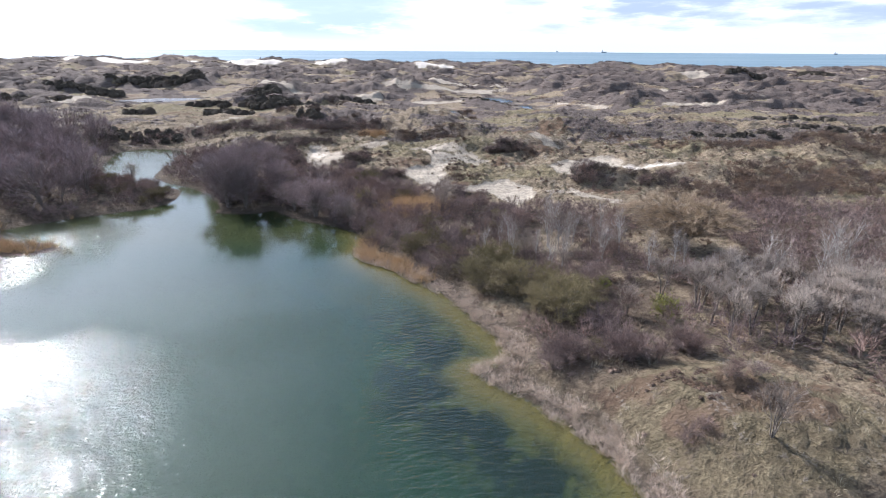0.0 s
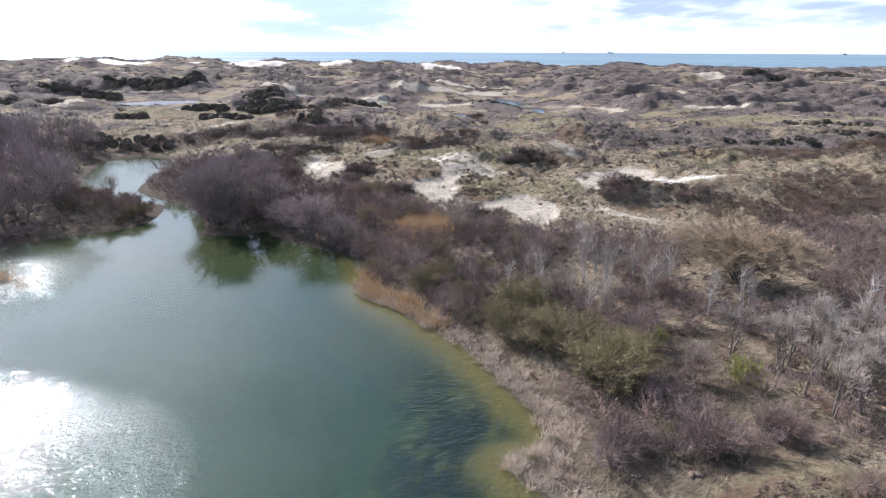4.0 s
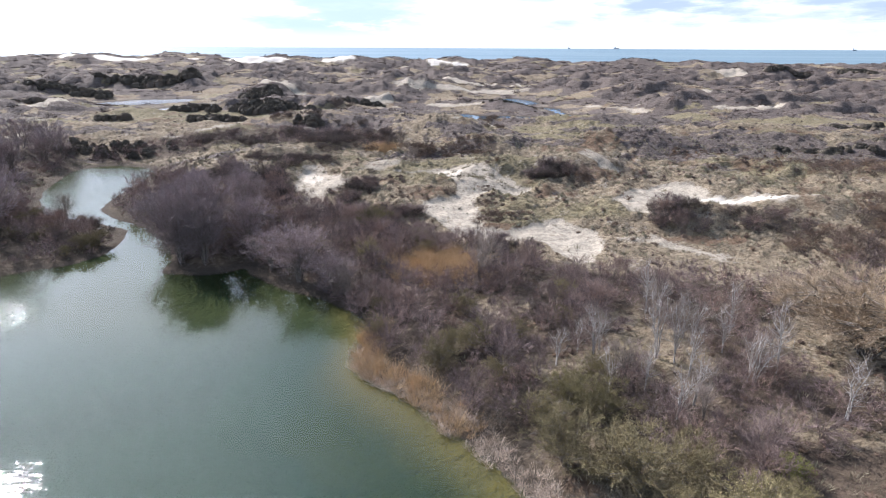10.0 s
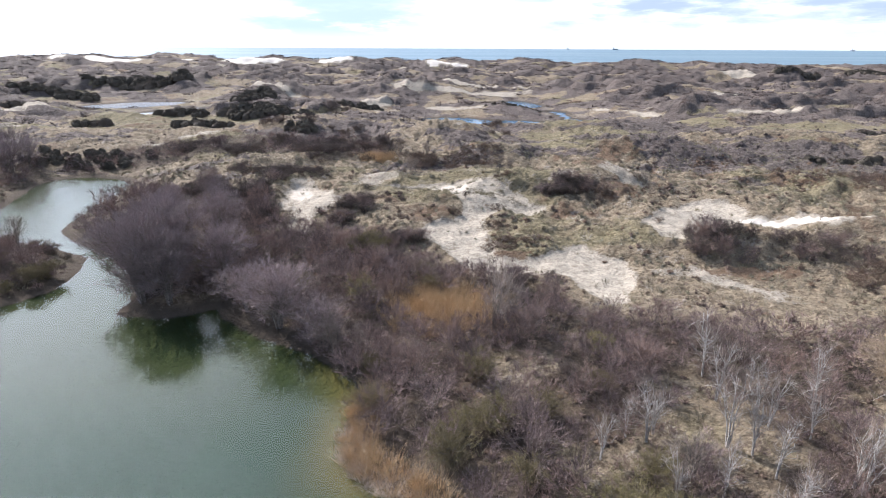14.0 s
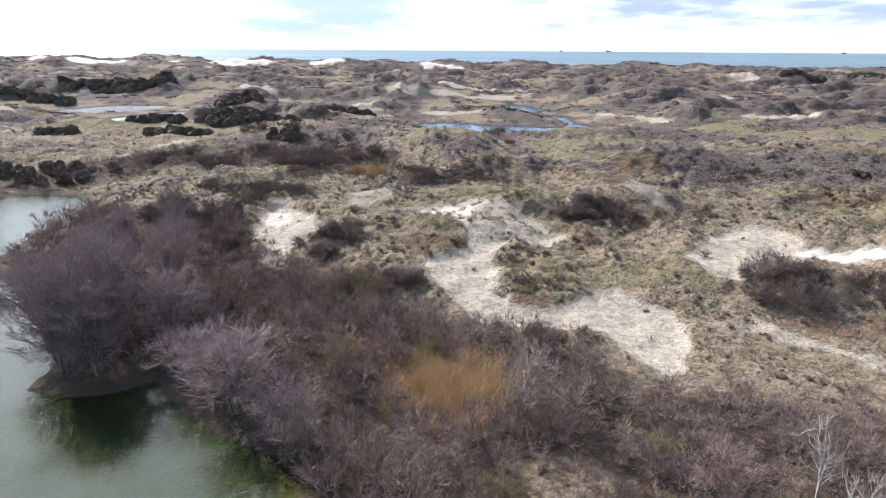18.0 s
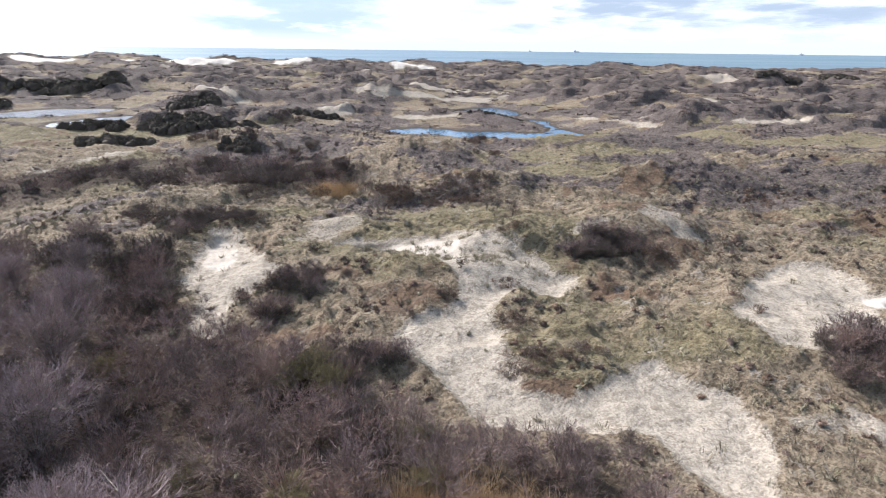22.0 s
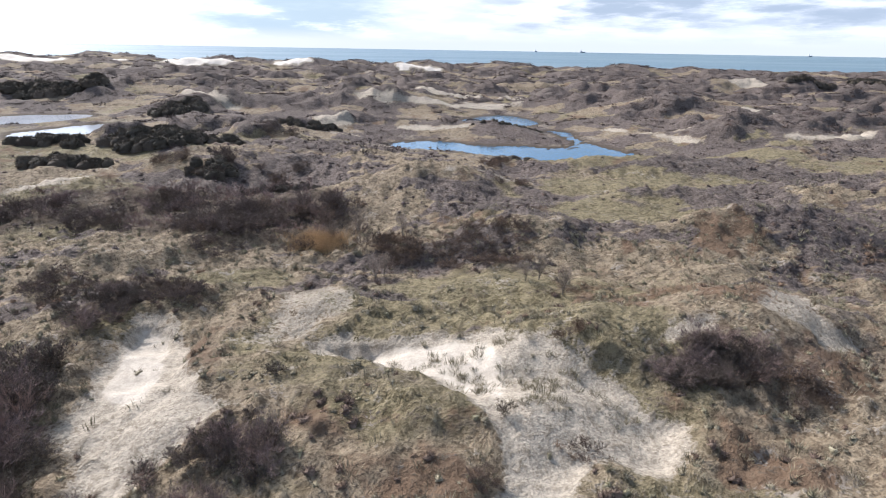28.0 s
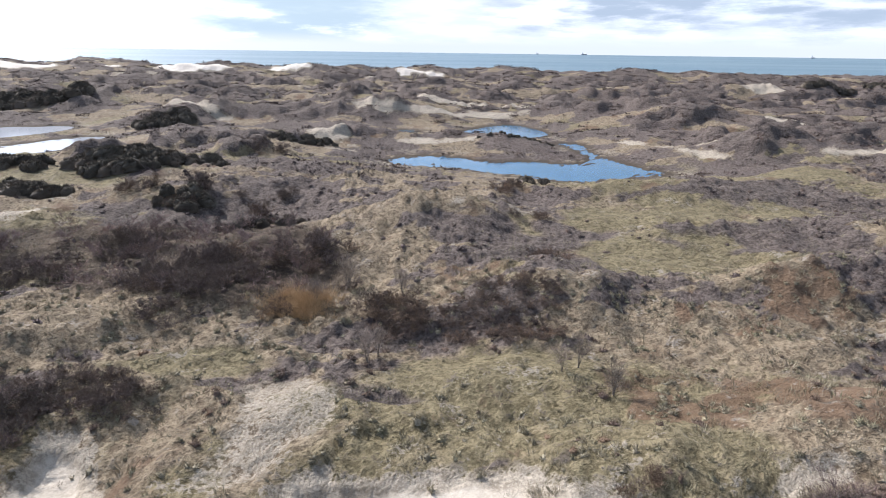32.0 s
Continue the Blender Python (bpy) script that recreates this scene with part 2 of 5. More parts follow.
BOWL = smooth_ring([(-18.8, 107.4), (-18.6, 108.6), (-17.5, 108.5), (-15.9, 107.4), (-15.1, 106.2), (-13.3, 102.5), (-11, 98.6), (-8.7, 96.8), (-11, 95.9), (-12.6, 91.7), (-13.2, 90.1),
                    (-12.2, 88.3), (-13.9, 88.4), (-15, 89.4), (-15.1, 92.5), (-16, 95.3), (-17.9, 96.2), (-18, 99), (-18.2, 104)], 2)
BOWL_SAND = smooth_ring([(-18.3, 107.7), (-17.3, 107.9), (-16.1, 107.2), (-15.5, 105.8), (-14.5, 102.6), (-14.2, 99.8), (-14, 98), (-15.8, 98.5), (-17.1, 99.5), (-17.6, 102.5),
                         (-18.1, 104.7), (-18.2, 106.2)], 2)
EAST_PAN = smooth_ring([(23.9, 87.3), (27.8, 90.9), (31.2, 94.1), (34.6, 94.8), (36.7, 93.4), (36.8, 90.4), (32.9, 84.3), (27.6, 81.4), (25.9, 81.6), (23.9, 82.2), (23.2, 85.1)], 2)
SCAR = smooth_ring([(24.2, 103.2), (27.5, 105), (28, 103), (26.9, 101.7), (26.8, 100.4), (28.6, 100.3), (27.4, 98.6), (25.1, 98.9), (24.3, 100), (23.2, 101), (23.2, 102.1)], 2)
PATCH = smooth_ring([(15.5, 100.2), (17.4, 101.1), (20, 101.7), (18.8, 100.3), (16.7, 99.8)], 2)
MOUND = smooth_ring([(-9.6, 112.6), (-8.2, 113.6), (-6.2, 113.2), (-4.6, 112), (-3.4, 110.4), (-3.5, 108.3), (-5.4, 106.8), (-6.8, 104.4), (-9.9, 104.3), (-9, 106.6), (-8.8, 109.6)], 2)
SAND_RINGS = [(STRIP, 0.72), (SLOPE, 0.70), (BOWL, 0.70), (EAST_PAN, 0.72), (SCAR, 0.56), (PATCH, 0.6), (MOUND, 0.5)]
WHITE_RINGS = [HOLLOW_SAND, BOWL_SAND]
SAND_FAR = [
    [(3.6, 138, 1.0), (6.4, 143, 1.2)], [(-15.5, 216.5, 5)], [(2, 217.6, 2.2), (10, 216, 2.6), (19, 218, 1.8)], [(-40, 152, 1.2), (-52, 140, 1.6)],
    [(-80, 136, 3.2), (-74, 139, 2)], [(-112, 188, 4), (-104, 190, 2)], [(-128, 425, 8), (-114, 423, 10), (-98, 424, 6)],
    [(-212, 424, 10), (-196, 427, 8)], [(-238, 420, 6)], [(-160, 428, 5)], [(-66, 434, 7), (-54, 438, 5)], [(8, 438, 6), (24, 438, 6)],
    [(166, 325, 6), (158, 326, 4)], [(256, 320, 7)], [(-9, 266, 4), (12, 266, 3.2), (36, 272, 4)], [(8, 292, 4), (44, 288, 5), (74, 290, 3)], [(106, 231, 5), (122, 230, 3)],
    [(31, 142, 0.8)], [(56, 216, 2), (66, 192, 1.6)], [(88, 187, 2.5), (104, 189, 2.5)], [(-66, 262, 4), (-52, 256, 3)],
]


# short turf without scrub: x, y, half-lengths
MEADOWS = [(20.5, 24.5, 7.5, 5), (34, 146, 24, 6), (26, 132, 9, 6), (6, 113.5, 9, 3.4), (-14, 116, 6, 2), (58, 168, 24, 7), (-62, 168, 26, 9), (-10, 103, 4, 3), (-92, 196, 22, 9), (96, 160, 30, 9)]


def turf(x, y):
    out = 0 * x
    for mx, my, ra, rb in MEADOWS:
        out = np.maximum(out, sstep(np.hypot((x - mx) / ra, (y - my) / rb) + 0.9 * fbm(x, y, 12.0, 4, 78, 0.6), 1.25, 0.6))
    return out


def pond_distance(x, y):
    out = np.full(x.shape, 40.0)
    for ring in PONDS:
        out = np.minimum(out, ring_distance(x, y, ring, 30.0))
    return out


def spit_distance(x, y):
    return np.minimum(np.hypot((x + 45) / 7.2, (y - 58) / 2.4) - 1, 4) * 2.4


def domes(x, y):
    """Rounded heath-grown dunes of the farther field."""
    return fbm(x, y * 1.5, 24.0, 4, 45, 0.55)


def height(x, y):
    x, y = np.asarray(x, float), np.asarray(y, float)
    lake = ring_distance(x, y, LAKE, 40.0) + 0.5 * fbm(x, y, 3.0, 2, 5)
    lake = np.maximum(lake, -spit_distance(x, y))
    pond = pond_distance(x, y) + 0.5 * fbm(x, y, 7.0, 2, 6)
    inland = sstep(lake, 0, 26)
    z = 0.12 + 0.75 * sstep(lake, 0, 6) + 0.5 * inland + 1.9 * sstep(y, 70, 98) * inland
    rough = sstep(y, 66, 92) * sstep(lake, 3, 20) * (1 - 0.6 * turf(x, y))
    for hx, hy, ra, rb, turn, h in HILLS + HILLS_FAR:
        c, s = math.cos(radians(turn)), math.sin(radians(turn))
        u, v = ((x - hx) * c + (y - hy) * s) / ra, ((y - hy) * c - (x - hx) * s) / rb
        z = z + h * np.exp(-(u * u + v * v) * 1.1)
    ridge = 1 - 2 * np.abs(fbm(x, y * 1.35, 26.0, 4, 11))
    bare = np.full(x.shape, 20.0)
    for ring, gain in SAND_RINGS:
        bare = np.minimum(bare, ring_distance(x, y, ring, 20.0))
    bare = bare + 0.9 * fbm(x, y, 2.4, 3, 92)
    grown = 0.25 + 0.75 * sstep(bare, -0.5, 1.6)
    z = z + rough * ((0.9 + 0.45 * sstep(x, 22, 40)) * (ridge - 0.62) + 0.55 * fbm(x, y, 8.0, 3, 21) + 0.42 * grown * fbm(x, y, 2.8, 3, 23))
    z = z + 0.16 * sstep(lake, 1, 6) * fbm(x, y, 1.9, 2, 31)
    out = sstep(y, 190, 300)
    wide = 1 - 2 * np.abs(fbm(x * 0.8, y * 1.5, 75.0, 4, 41))
    z = z + out * (4.4 * (wide - 0.55) + 0.5) + sstep(y, 150, 230) * 1.2 * fbm(x, y * 1.3, 19.0, 3, 43) + 2.6 * sstep(y, 150, 195) * sstep(domes(x, y), 0.0, 0.45)
    fore = np.exp(-(((y - 455 - 0.06 * x - 22 * fbm(x, 0 * y, 160.0, 2, 51)) / 46) ** 2))
    z = z * (1 - 0.55 * fore) + fore * (8.6 + 4.6 * fbm(x, y * 0.6, 48.0, 3, 61) - 0.0105 * x)
    # basins of the small ponds
    flat = sstep(pond, 2, 29)
    z = np.where(pond < 30, z * flat + (1 - flat) * np.clip(0.10 * pond, -0.9, 0.9), z)
    # hollows blown out of the sand
    z = z - 0.4 * sstep(chain(x, y, SAND_CHAINS[1]) + 0.5 * fbm(x, y, 3.0, 2, 91), 0.9, -1.6)
    z = z - 0.30 * sstep(bare, 0.5, -0.7)
    lip = 0.35 * fbm(x, y, 1.6, 2, 94)
    for ring, depth, side in ((HOLLOW_SAND, 0.6, sstep(x, 2.5, -2)), (BOWL_SAND, 0.5, sstep(y, 103.5, 106.5))):
        d = ring_distance(x, y, ring, 20.0) + lip
        z = z - depth * sstep(d, 0.15, -0.4) * (1 - 0.75 * sstep(-d, 0.4, 2.2)) * side
    # grass tussocks
    lump = 2.6 * np.abs(fbm(x, y, 1.7, 2, 33)) + 0.5 * np.abs(gnoise(x / 0.8, y / 0.8, 34))
    z = z + np.maximum(sstep(lake, 4, 9) * sstep(y, 62, 78), 0.8 * sstep(np.hypot((x - 20.5) / 8.5, (y - 24) / 6), 1.1, 0.7)) * (0.12 + 0.88 * sstep(bare, -0.3, 1.2)) * (0.15 + 0.20 * sstep(fbm(x, y, 11.0, 2, 35), -0.2, 0.25)) * lump * (1 - sstep(y, 170, 320)) * (1 - 0.7 * turf(x, y) * sstep(y, 60, 70))
    # lake bed: a shallow shelf, then the deep
    d = -lake
    bed = -0.09 * np.minimum(d, 7.5) - 0.34 * np.clip(d - 7.5, 0, 7)
    z = np.where(lake < 0.0, bed - 0.02, z * sstep(lake, -0.5, 2.5) + 0.04)
    # the coast falls to the sea
    shore = sstep(y - 0.06 * x, 505, 575)
    return z * (1 - shore) + shore * -2.5


def cover(x, y):
    """Shares of bare sand, scrub litter with its painted shade, green sward, heath and rusty moss."""
    lake = ring_distance(x, y, LAKE, 40.0)
    pond = pond_distance(x, y)
    ragged = 1.5 * fbm(x, y, 3.4, 5, 71, 0.6)
    sand = 0 * x
    for n, rows in enumerate(SAND_CHAINS):
        sand = np.maximum(sand, SAND_GAIN[n] * sstep(chain(x, y, rows) + ragged * 1.3, 2.0, -0.8))
    for ring, gain in SAND_RINGS:
        sand = np.maximum(sand, gain * sstep(ring_distance(x, y, ring, 20.0) + 0.9 * fbm(x, y, 2.4, 3, 92), 0.9, -0.4))
    for ring in WHITE_RINGS:
        sand = np.maximum(sand, 0.845 * sstep(ring_distance(x, y, ring, 20.0) + 0.3 * fbm(x, y, 1.6, 2, 94), 0.4, -0.2))
    for n, rows in enumerate(SAND_FAR):
        sand = np.maximum(sand, (1.0 if rows[0][1] > 400 else 0.72) * sstep(chain(x, y, rows) + 4.0 * fbm(x, y, 9.0, 4, 72), 1.6, -1.6))
    sand = np.maximum(sand, 0.5 * sstep(fbm(x, y * 1.8, 30.0, 5, 73, 0.6), 0.50, 0.66) * sstep(y, 90, 140))
    sand = np.maximum(sand, 0.40 * sstep(pond, 11, 2) * sstep(fbm(x, y, 9, 3, 74), -0.35, 0.2))
    scrub = sstep(thicket(x, y), 1.5, -1.5)
    east = 0.32 * sstep(x, 26, 66) + 0.20 * sstep(y, 170, 260) + 0.12 * sstep(y, 300, 400) - 0.10 * sstep(-x, 0, 60) * (1 - sstep(y, 200, 300))
    heath = sstep(fbm(x, y * 1.9, 30.0, 6, 75, 0.62) + east, 0.05, 0.18) * sstep(y, 80, 120)
    heath = np.maximum(heath, sstep(fbm(x, y * 1.5, 11.0, 4, 77, 0.6) + 0.5 * east, 0.12, 0.26) * sstep(y, 120, 170))
    heath = np.maximum(heath, sstep(domes(x, y) + 0.4 * east + 0.25 * fbm(x, y, 5.0, 3, 46), 0.06, 0.22) * sstep(y, 150, 190))
    heath = heath * (1 - 0.75 * sstep(y, 170, 230) * sstep(domes(x, y), -0.05, -0.25))
    open_turf = turf(x, y)
    heath = 0.95 * heath * (1 - sand) * (1 - 0.92 * open_turf)
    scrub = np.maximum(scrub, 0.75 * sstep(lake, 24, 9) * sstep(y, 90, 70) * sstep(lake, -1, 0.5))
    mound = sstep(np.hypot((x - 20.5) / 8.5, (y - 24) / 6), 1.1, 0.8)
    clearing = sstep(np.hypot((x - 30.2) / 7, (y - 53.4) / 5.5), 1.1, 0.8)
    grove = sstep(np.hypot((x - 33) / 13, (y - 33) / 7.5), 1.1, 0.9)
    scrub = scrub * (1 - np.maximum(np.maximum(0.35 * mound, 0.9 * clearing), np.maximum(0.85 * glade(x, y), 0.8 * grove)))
    green = 0.75 * sstep(fbm(x, y, 22.0, 4, 76), -0.05, 0.32)
    green = np.maximum(green, np.maximum(0.7 * mound, 0.9 * open_turf))
    green = np.maximum(green, sstep(np.hypot((x - 8) / 17, (y - 109) / 5) + 0.4 * ragged, 1.2, 0.5))
    green = np.maximum(green, sstep(np.hypot((x - 50) / 26, (y - 160) / 16) + 0.4 * ragged, 1.2, 0.5))
    rust = 0 * x
    for mx, my, ra, rb in ((20, 25.2, 6, 3.4), (16.5, 106.5, 5, 2.6), (23, 105.5, 4, 3.5), (24, 97, 3, 2), (16.5, 91, 2.6, 1.6), (9, 80, 2.4, 0.9), (29, 75.6, 6, 1.4), (25, 86, 2.2, 2.6), (1.5, 91, 2.2, 1.2), (-9, 87.6, 5, 1.3), (28, 119, 7, 3)):
        rust = np.maximum(rust, sstep(np.hypot((x - mx) / ra, (y - my) / rb) + 0.9 * fbm(x, y, 2.6, 3, 79), 1.15, 0.6))
    return sand, scrub, green, heath, rust


BELT = smooth_ring([(-3.5, 56), (-0.5, 52.5), (4, 47.5), (8, 41.5), (10, 36), (13, 31.5), (18, 31), (24, 29.5), (30, 25), (46, 24), (66, 40), (70, 66), (48, 70),
                    (36, 67), (28, 65), (21, 67), (14, 69.5), (8, 74.5), (0, 79), (-6, 84), (-11, 88.5), (-17, 92), (-19.5, 96.5), (-26, 99), (-33, 102.5), (-37, 110), (-41, 112),
                    (-43.5, 104), (-42, 95), (-36, 89), (-29, 80), (-25, 74), (-18, 74.5), (-9, 67.5)], 3)
WESTWOOD = smooth_ring([(-34, 76), (-41, 72), (-50, 65.5), (-62, 57), (-92, 50), (-120, 70), (-110, 122), (-80, 136), (-63, 126), (-61, 112), (-54, 98),
                        (-45, 89), (-36, 84)], 3)
HOLLOW = smooth_ring([(-36, 132), (-24, 126), (-12, 124), (-4, 128), (-7, 138), (-14, 148), (-30, 146), (-44, 142), (-62, 130), (-60, 124), (-46, 126)], 3)


def glade(x, y):
    """Open grassy gaps in the thicket behind the east shore."""
    return sstep(fbm(x, y, 6.5, 3, 85), 0.06, 0.22) * sstep(x, 1, 6) * sstep(x, 40, 30) * sstep(y, 38, 42) * sstep(y, 68, 60)


def thicket(x, y):
    d = np.minimum(ring_distance(x, y, BELT, 30.0), ring_distance(x, y, WESTWOOD, 30.0))
    return np.minimum(d, ring_distance(x, y, HOLLOW, 30.0)) + 1.6 * fbm(x, y, 6.0, 3, 81)


# TERRAIN-END


# ---- materials ----
class Shader:
    """A small helper to wire one node material."""

    def __init__(self, name):
        self.mat = bpy.data.materials.new(name)
        self.mat.use_nodes = True
        self.nt = self.mat.node_tree
        self.nt.nodes.clear()
        self.out = self.nt.nodes.new("ShaderNodeOutputMaterial")

    def node(self, kind):
        return self.nt.nodes.new(kind)

    def link(self, value, socket):
        if isinstance(value, bpy.types.NodeSocket):
            self.nt.links.new(value, socket)
        elif isinstance(value, tuple) and socket.type == "RGBA":
            socket.default_value = (*value, 1)
        else:
            socket.default_value = value

    def math(self, op, *args):
        n = self.node("ShaderNodeMath")
        n.operation = op
        for s, v in zip(n.inputs, args):
            self.link(v, s)
        return n.outputs[0]

    def mix(self, f, a, b, blend="MIX"):
        n = self.node("ShaderNodeMix")
        n.data_type, n.blend_type = "RGBA", blend
        for i, v in ((0, f), (6, a), (7, b)):
            self.link(v, n.inputs[i])
        return n.outputs[2]

    def ramp(self, v, lo, hi):
        n = self.node("ShaderNodeMapRange")
        n.interpolation_type = "SMOOTHSTEP"
        self.link(v, n.inputs[0])
        n.inputs[1].default_value, n.inputs[2].default_value = lo, hi
        return n.outputs[0]

    def where(self):
        return self.node("ShaderNodeNewGeometry").outputs["Position"]

    def noise(self, scale, detail=4, rough=0.55, vector=None):
        n = self.node("ShaderNodeTexNoise")
        self.nt.links.new(vector or self.where(), n.inputs["Vector"])
        n.inputs["Scale"].default_value, n.inputs["Detail"].default_value, n.inputs["Roughness"].default_value = scale, detail, rough
        return n.outputs[0]

    def bump(self, h, strength, distance, under=None):
        n = self.node("ShaderNodeBump")
        n.inputs["Strength"].default_value, n.inputs["Distance"].default_value = strength, distance
        self.link(h, n.inputs["Height"])
        if under:
            self.link(under, n.inputs["Normal"])
        return n.outputs[0]

    def attr(self, name):
        n = self.node("ShaderNodeAttribute")
        n.attribute_name = name
        return n.outputs["Fac"]

    def done(self, colour, rough=0.9, normal=None, specular=0.2, metal=0.0):
        b = self.node("ShaderNodeBsdfPrincipled")
        self.link(colour, b.inputs["Base Color"])
        self.link(rough, b.inputs["Roughness"])
        b.inputs["Specular IOR Level"].default_value = specular
        b.inputs["Metallic"].default_value = metal
        if normal:
            self.link(normal, b.inputs["Normal"])
        self.nt.links.new(b.outputs[0], self.out.inputs[0])
        return self.mat


def ground_material():
    s = Shader("dune_ground")
    mid, fine, grain = s.noise(0.32, 6, 0.65), s.noise(1.7, 6, 0.7), s.noise(7.0, 5, 0.7)
    lumps, clod = s.noise(0.85, 5, 0.62), s.noise(3.6, 4, 0.7)
    sand, scrub, green = s.attr("sand"), s.attr("scrub"), s.attr("green")
    tuftiness = s.ramp(s.math("ADD", s.math("MULTIPLY", fine, 0.55), s.math("MULTIPLY", clod, 0.45)), 0.40, 0.60)
    dry = s.mix(tuftiness, (0.108, 0.080, 0.054), (0.305, 0.242, 0.166))
    moss = s.mix(tuftiness, (0.098, 0.080, 0.046), (0.245, 0.202, 0.122))
    sward = s.mix(s.ramp(s.math("ADD", s.math("MULTIPLY", green, 0.55), s.math("MULTIPLY", mid, 0.6)), 0.42, 0.75), dry, moss)
    # red-brown moss mats
    mat = s.math("ADD", s.noise(0.13, 5, 0.6), s.math("MULTIPLY", s.math("SUBTRACT", clod, 0.5), 0.22))
    sward = s.mix(s.math("MULTIPLY", s.ramp(s.math("ADD", mat, s.math("MULTIPLY", s.attr("rust"), 0.20)), 0.57, 0.66), 0.85), sward, s.mix(fine, (0.085, 0.054, 0.036), (0.185, 0.120, 0.078)))
    # grey lichen and open sandy spots between the tussocks
    bald = s.math("ADD", s.noise(0.45, 5, 0.65), s.math("MULTIPLY", s.math("SUBTRACT", clod, 0.5), 0.5))
    sward = s.mix(s.math("MULTIPLY", s.ramp(bald, 0.60, 0.70), 0.75), sward, s.mix(grain, (0.200, 0.172, 0.144), (0.360, 0.318, 0.268)))
    # dead brown growth between the blades
    thatch = s.math("ADD", s.math("MULTIPLY", lumps, 0.5), s.math("MULTIPLY", clod, 0.5))
    sward = s.mix(s.math("MULTIPLY", s.ramp(thatch, 0.53, 0.61), 0.8), sward, s.mix(grain, (0.060, 0.048, 0.038), (0.125, 0.098, 0.072)))
    # brown leaf litter, its colour darkened to paint in shade among the shrubs
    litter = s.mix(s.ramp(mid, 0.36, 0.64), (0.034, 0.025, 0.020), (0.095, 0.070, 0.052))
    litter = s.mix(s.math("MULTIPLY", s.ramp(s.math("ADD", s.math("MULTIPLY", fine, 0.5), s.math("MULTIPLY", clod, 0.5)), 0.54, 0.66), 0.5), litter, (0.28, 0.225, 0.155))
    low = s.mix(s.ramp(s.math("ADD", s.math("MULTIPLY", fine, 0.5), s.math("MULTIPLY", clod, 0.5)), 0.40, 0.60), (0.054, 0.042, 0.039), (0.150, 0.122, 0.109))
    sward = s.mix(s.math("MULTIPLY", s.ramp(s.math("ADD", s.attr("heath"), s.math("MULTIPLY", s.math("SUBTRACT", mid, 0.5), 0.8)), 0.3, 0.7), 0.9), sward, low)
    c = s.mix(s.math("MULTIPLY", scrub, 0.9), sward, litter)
    grit = s.mix(s.ramp(s.math("ADD", s.math("MULTIPLY", fine, 0.5), s.math("MULTIPLY", grain, 0.5)), 0.40, 0.60), (0.375, 0.324, 0.258), (0.222, 0.187, 0.145))
    white = s.mix(s.ramp(mid, 0.35, 0.62), (0.60, 0.54, 0.47), (0.50, 0.445, 0.38))
    grit = s.mix(s.ramp(sand, 0.76, 0.98), grit, white)
    speck = s.math("MULTIPLY", s.ramp(s.math("ADD", s.math("MULTIPLY", clod, 0.6), s.math("MULTIPLY", lumps, 0.4)), 0.53, 0.62), s.ramp(sand, 0.84, 0.70))
    grit = s.mix(s.math("MULTIPLY", speck, 0.75), grit, (0.150, 0.122, 0.092))
    edge = s.ramp(s.math("ADD", sand, s.math("MULTIPLY", s.math("SUBTRACT", s.math("ADD", s.math("MULTIPLY", clod, 0.45), s.math("ADD", s.math("MULTIPLY", fine, 0.3), s.math("MULTIPLY", lumps, 0.25))), 0.5), 2.2)), 0.26, 0.58)
    c = s.mix(edge, c, grit)
    # lake bed and wet rim
    sep = s.node("ShaderNodeSeparateXYZ")
    s.link(s.where(), sep.inputs[0])
    z = sep.outputs[2]
    weed = s.ramp(s.math("ADD", s.noise(0.33, 5, 0.6), s.math("MULTIPLY", s.noise(1.3, 4, 0.65), 0.35)), 0.57, 0.68)
    shelf = s.mix(s.ramp(z, -0.06, -0.42), (0.150, 0.112, 0.034), (0.036, 0.050, 0.018))
    shelf = s.mix(s.math("MULTIPLY", weed, s.math("MULTIPLY", s.ramp(z, -0.16, -0.34), s.ramp(sep.outputs[1], 46, 36))), shelf, (0.008, 0.014, 0.012))
    deep = s.mix(s.ramp(mid, 0.3, 0.7), (0.013, 0.038, 0.021), (0.016, 0.043, 0.024))
    deep = s.mix(s.ramp(sep.outputs[1], 54, 66), deep, (0.046, 0.050, 0.014))
    bed = s.mix(s.math("MAXIMUM", s.ramp(z, -0.42, -0.95), s.ramp(sep.outputs[0], -4, -10)), shelf, deep)
    rim = s.mix(s.ramp(z, 0.06, 0.42), (0.070, 0.054, 0.040), c)
    c = s.mix(s.ramp(z, 0.0, -0.06), rim, bed)
    h = s.math("ADD", s.math("ADD", s.math("MULTIPLY", fine, 0.7), s.math("MULTIPLY", grain, 0.22)), s.math("ADD", s.math("MULTIPLY", lumps, 0.8), s.math("MULTIPLY", clod, 0.6)))
    soft = s.node("ShaderNodeBump")
    s.link(h, soft.inputs["Height"])
    soft.inputs["Distance"].default_value = 0.40
    s.link(s.math("SUBTRACT", 1.0, s.math("MULTIPLY", s.ramp(sand, 0.35, 0.95), 0.75)), soft.inputs["Strength"])
    return s.done(c, 0.93, soft.outputs[0], 0.1)


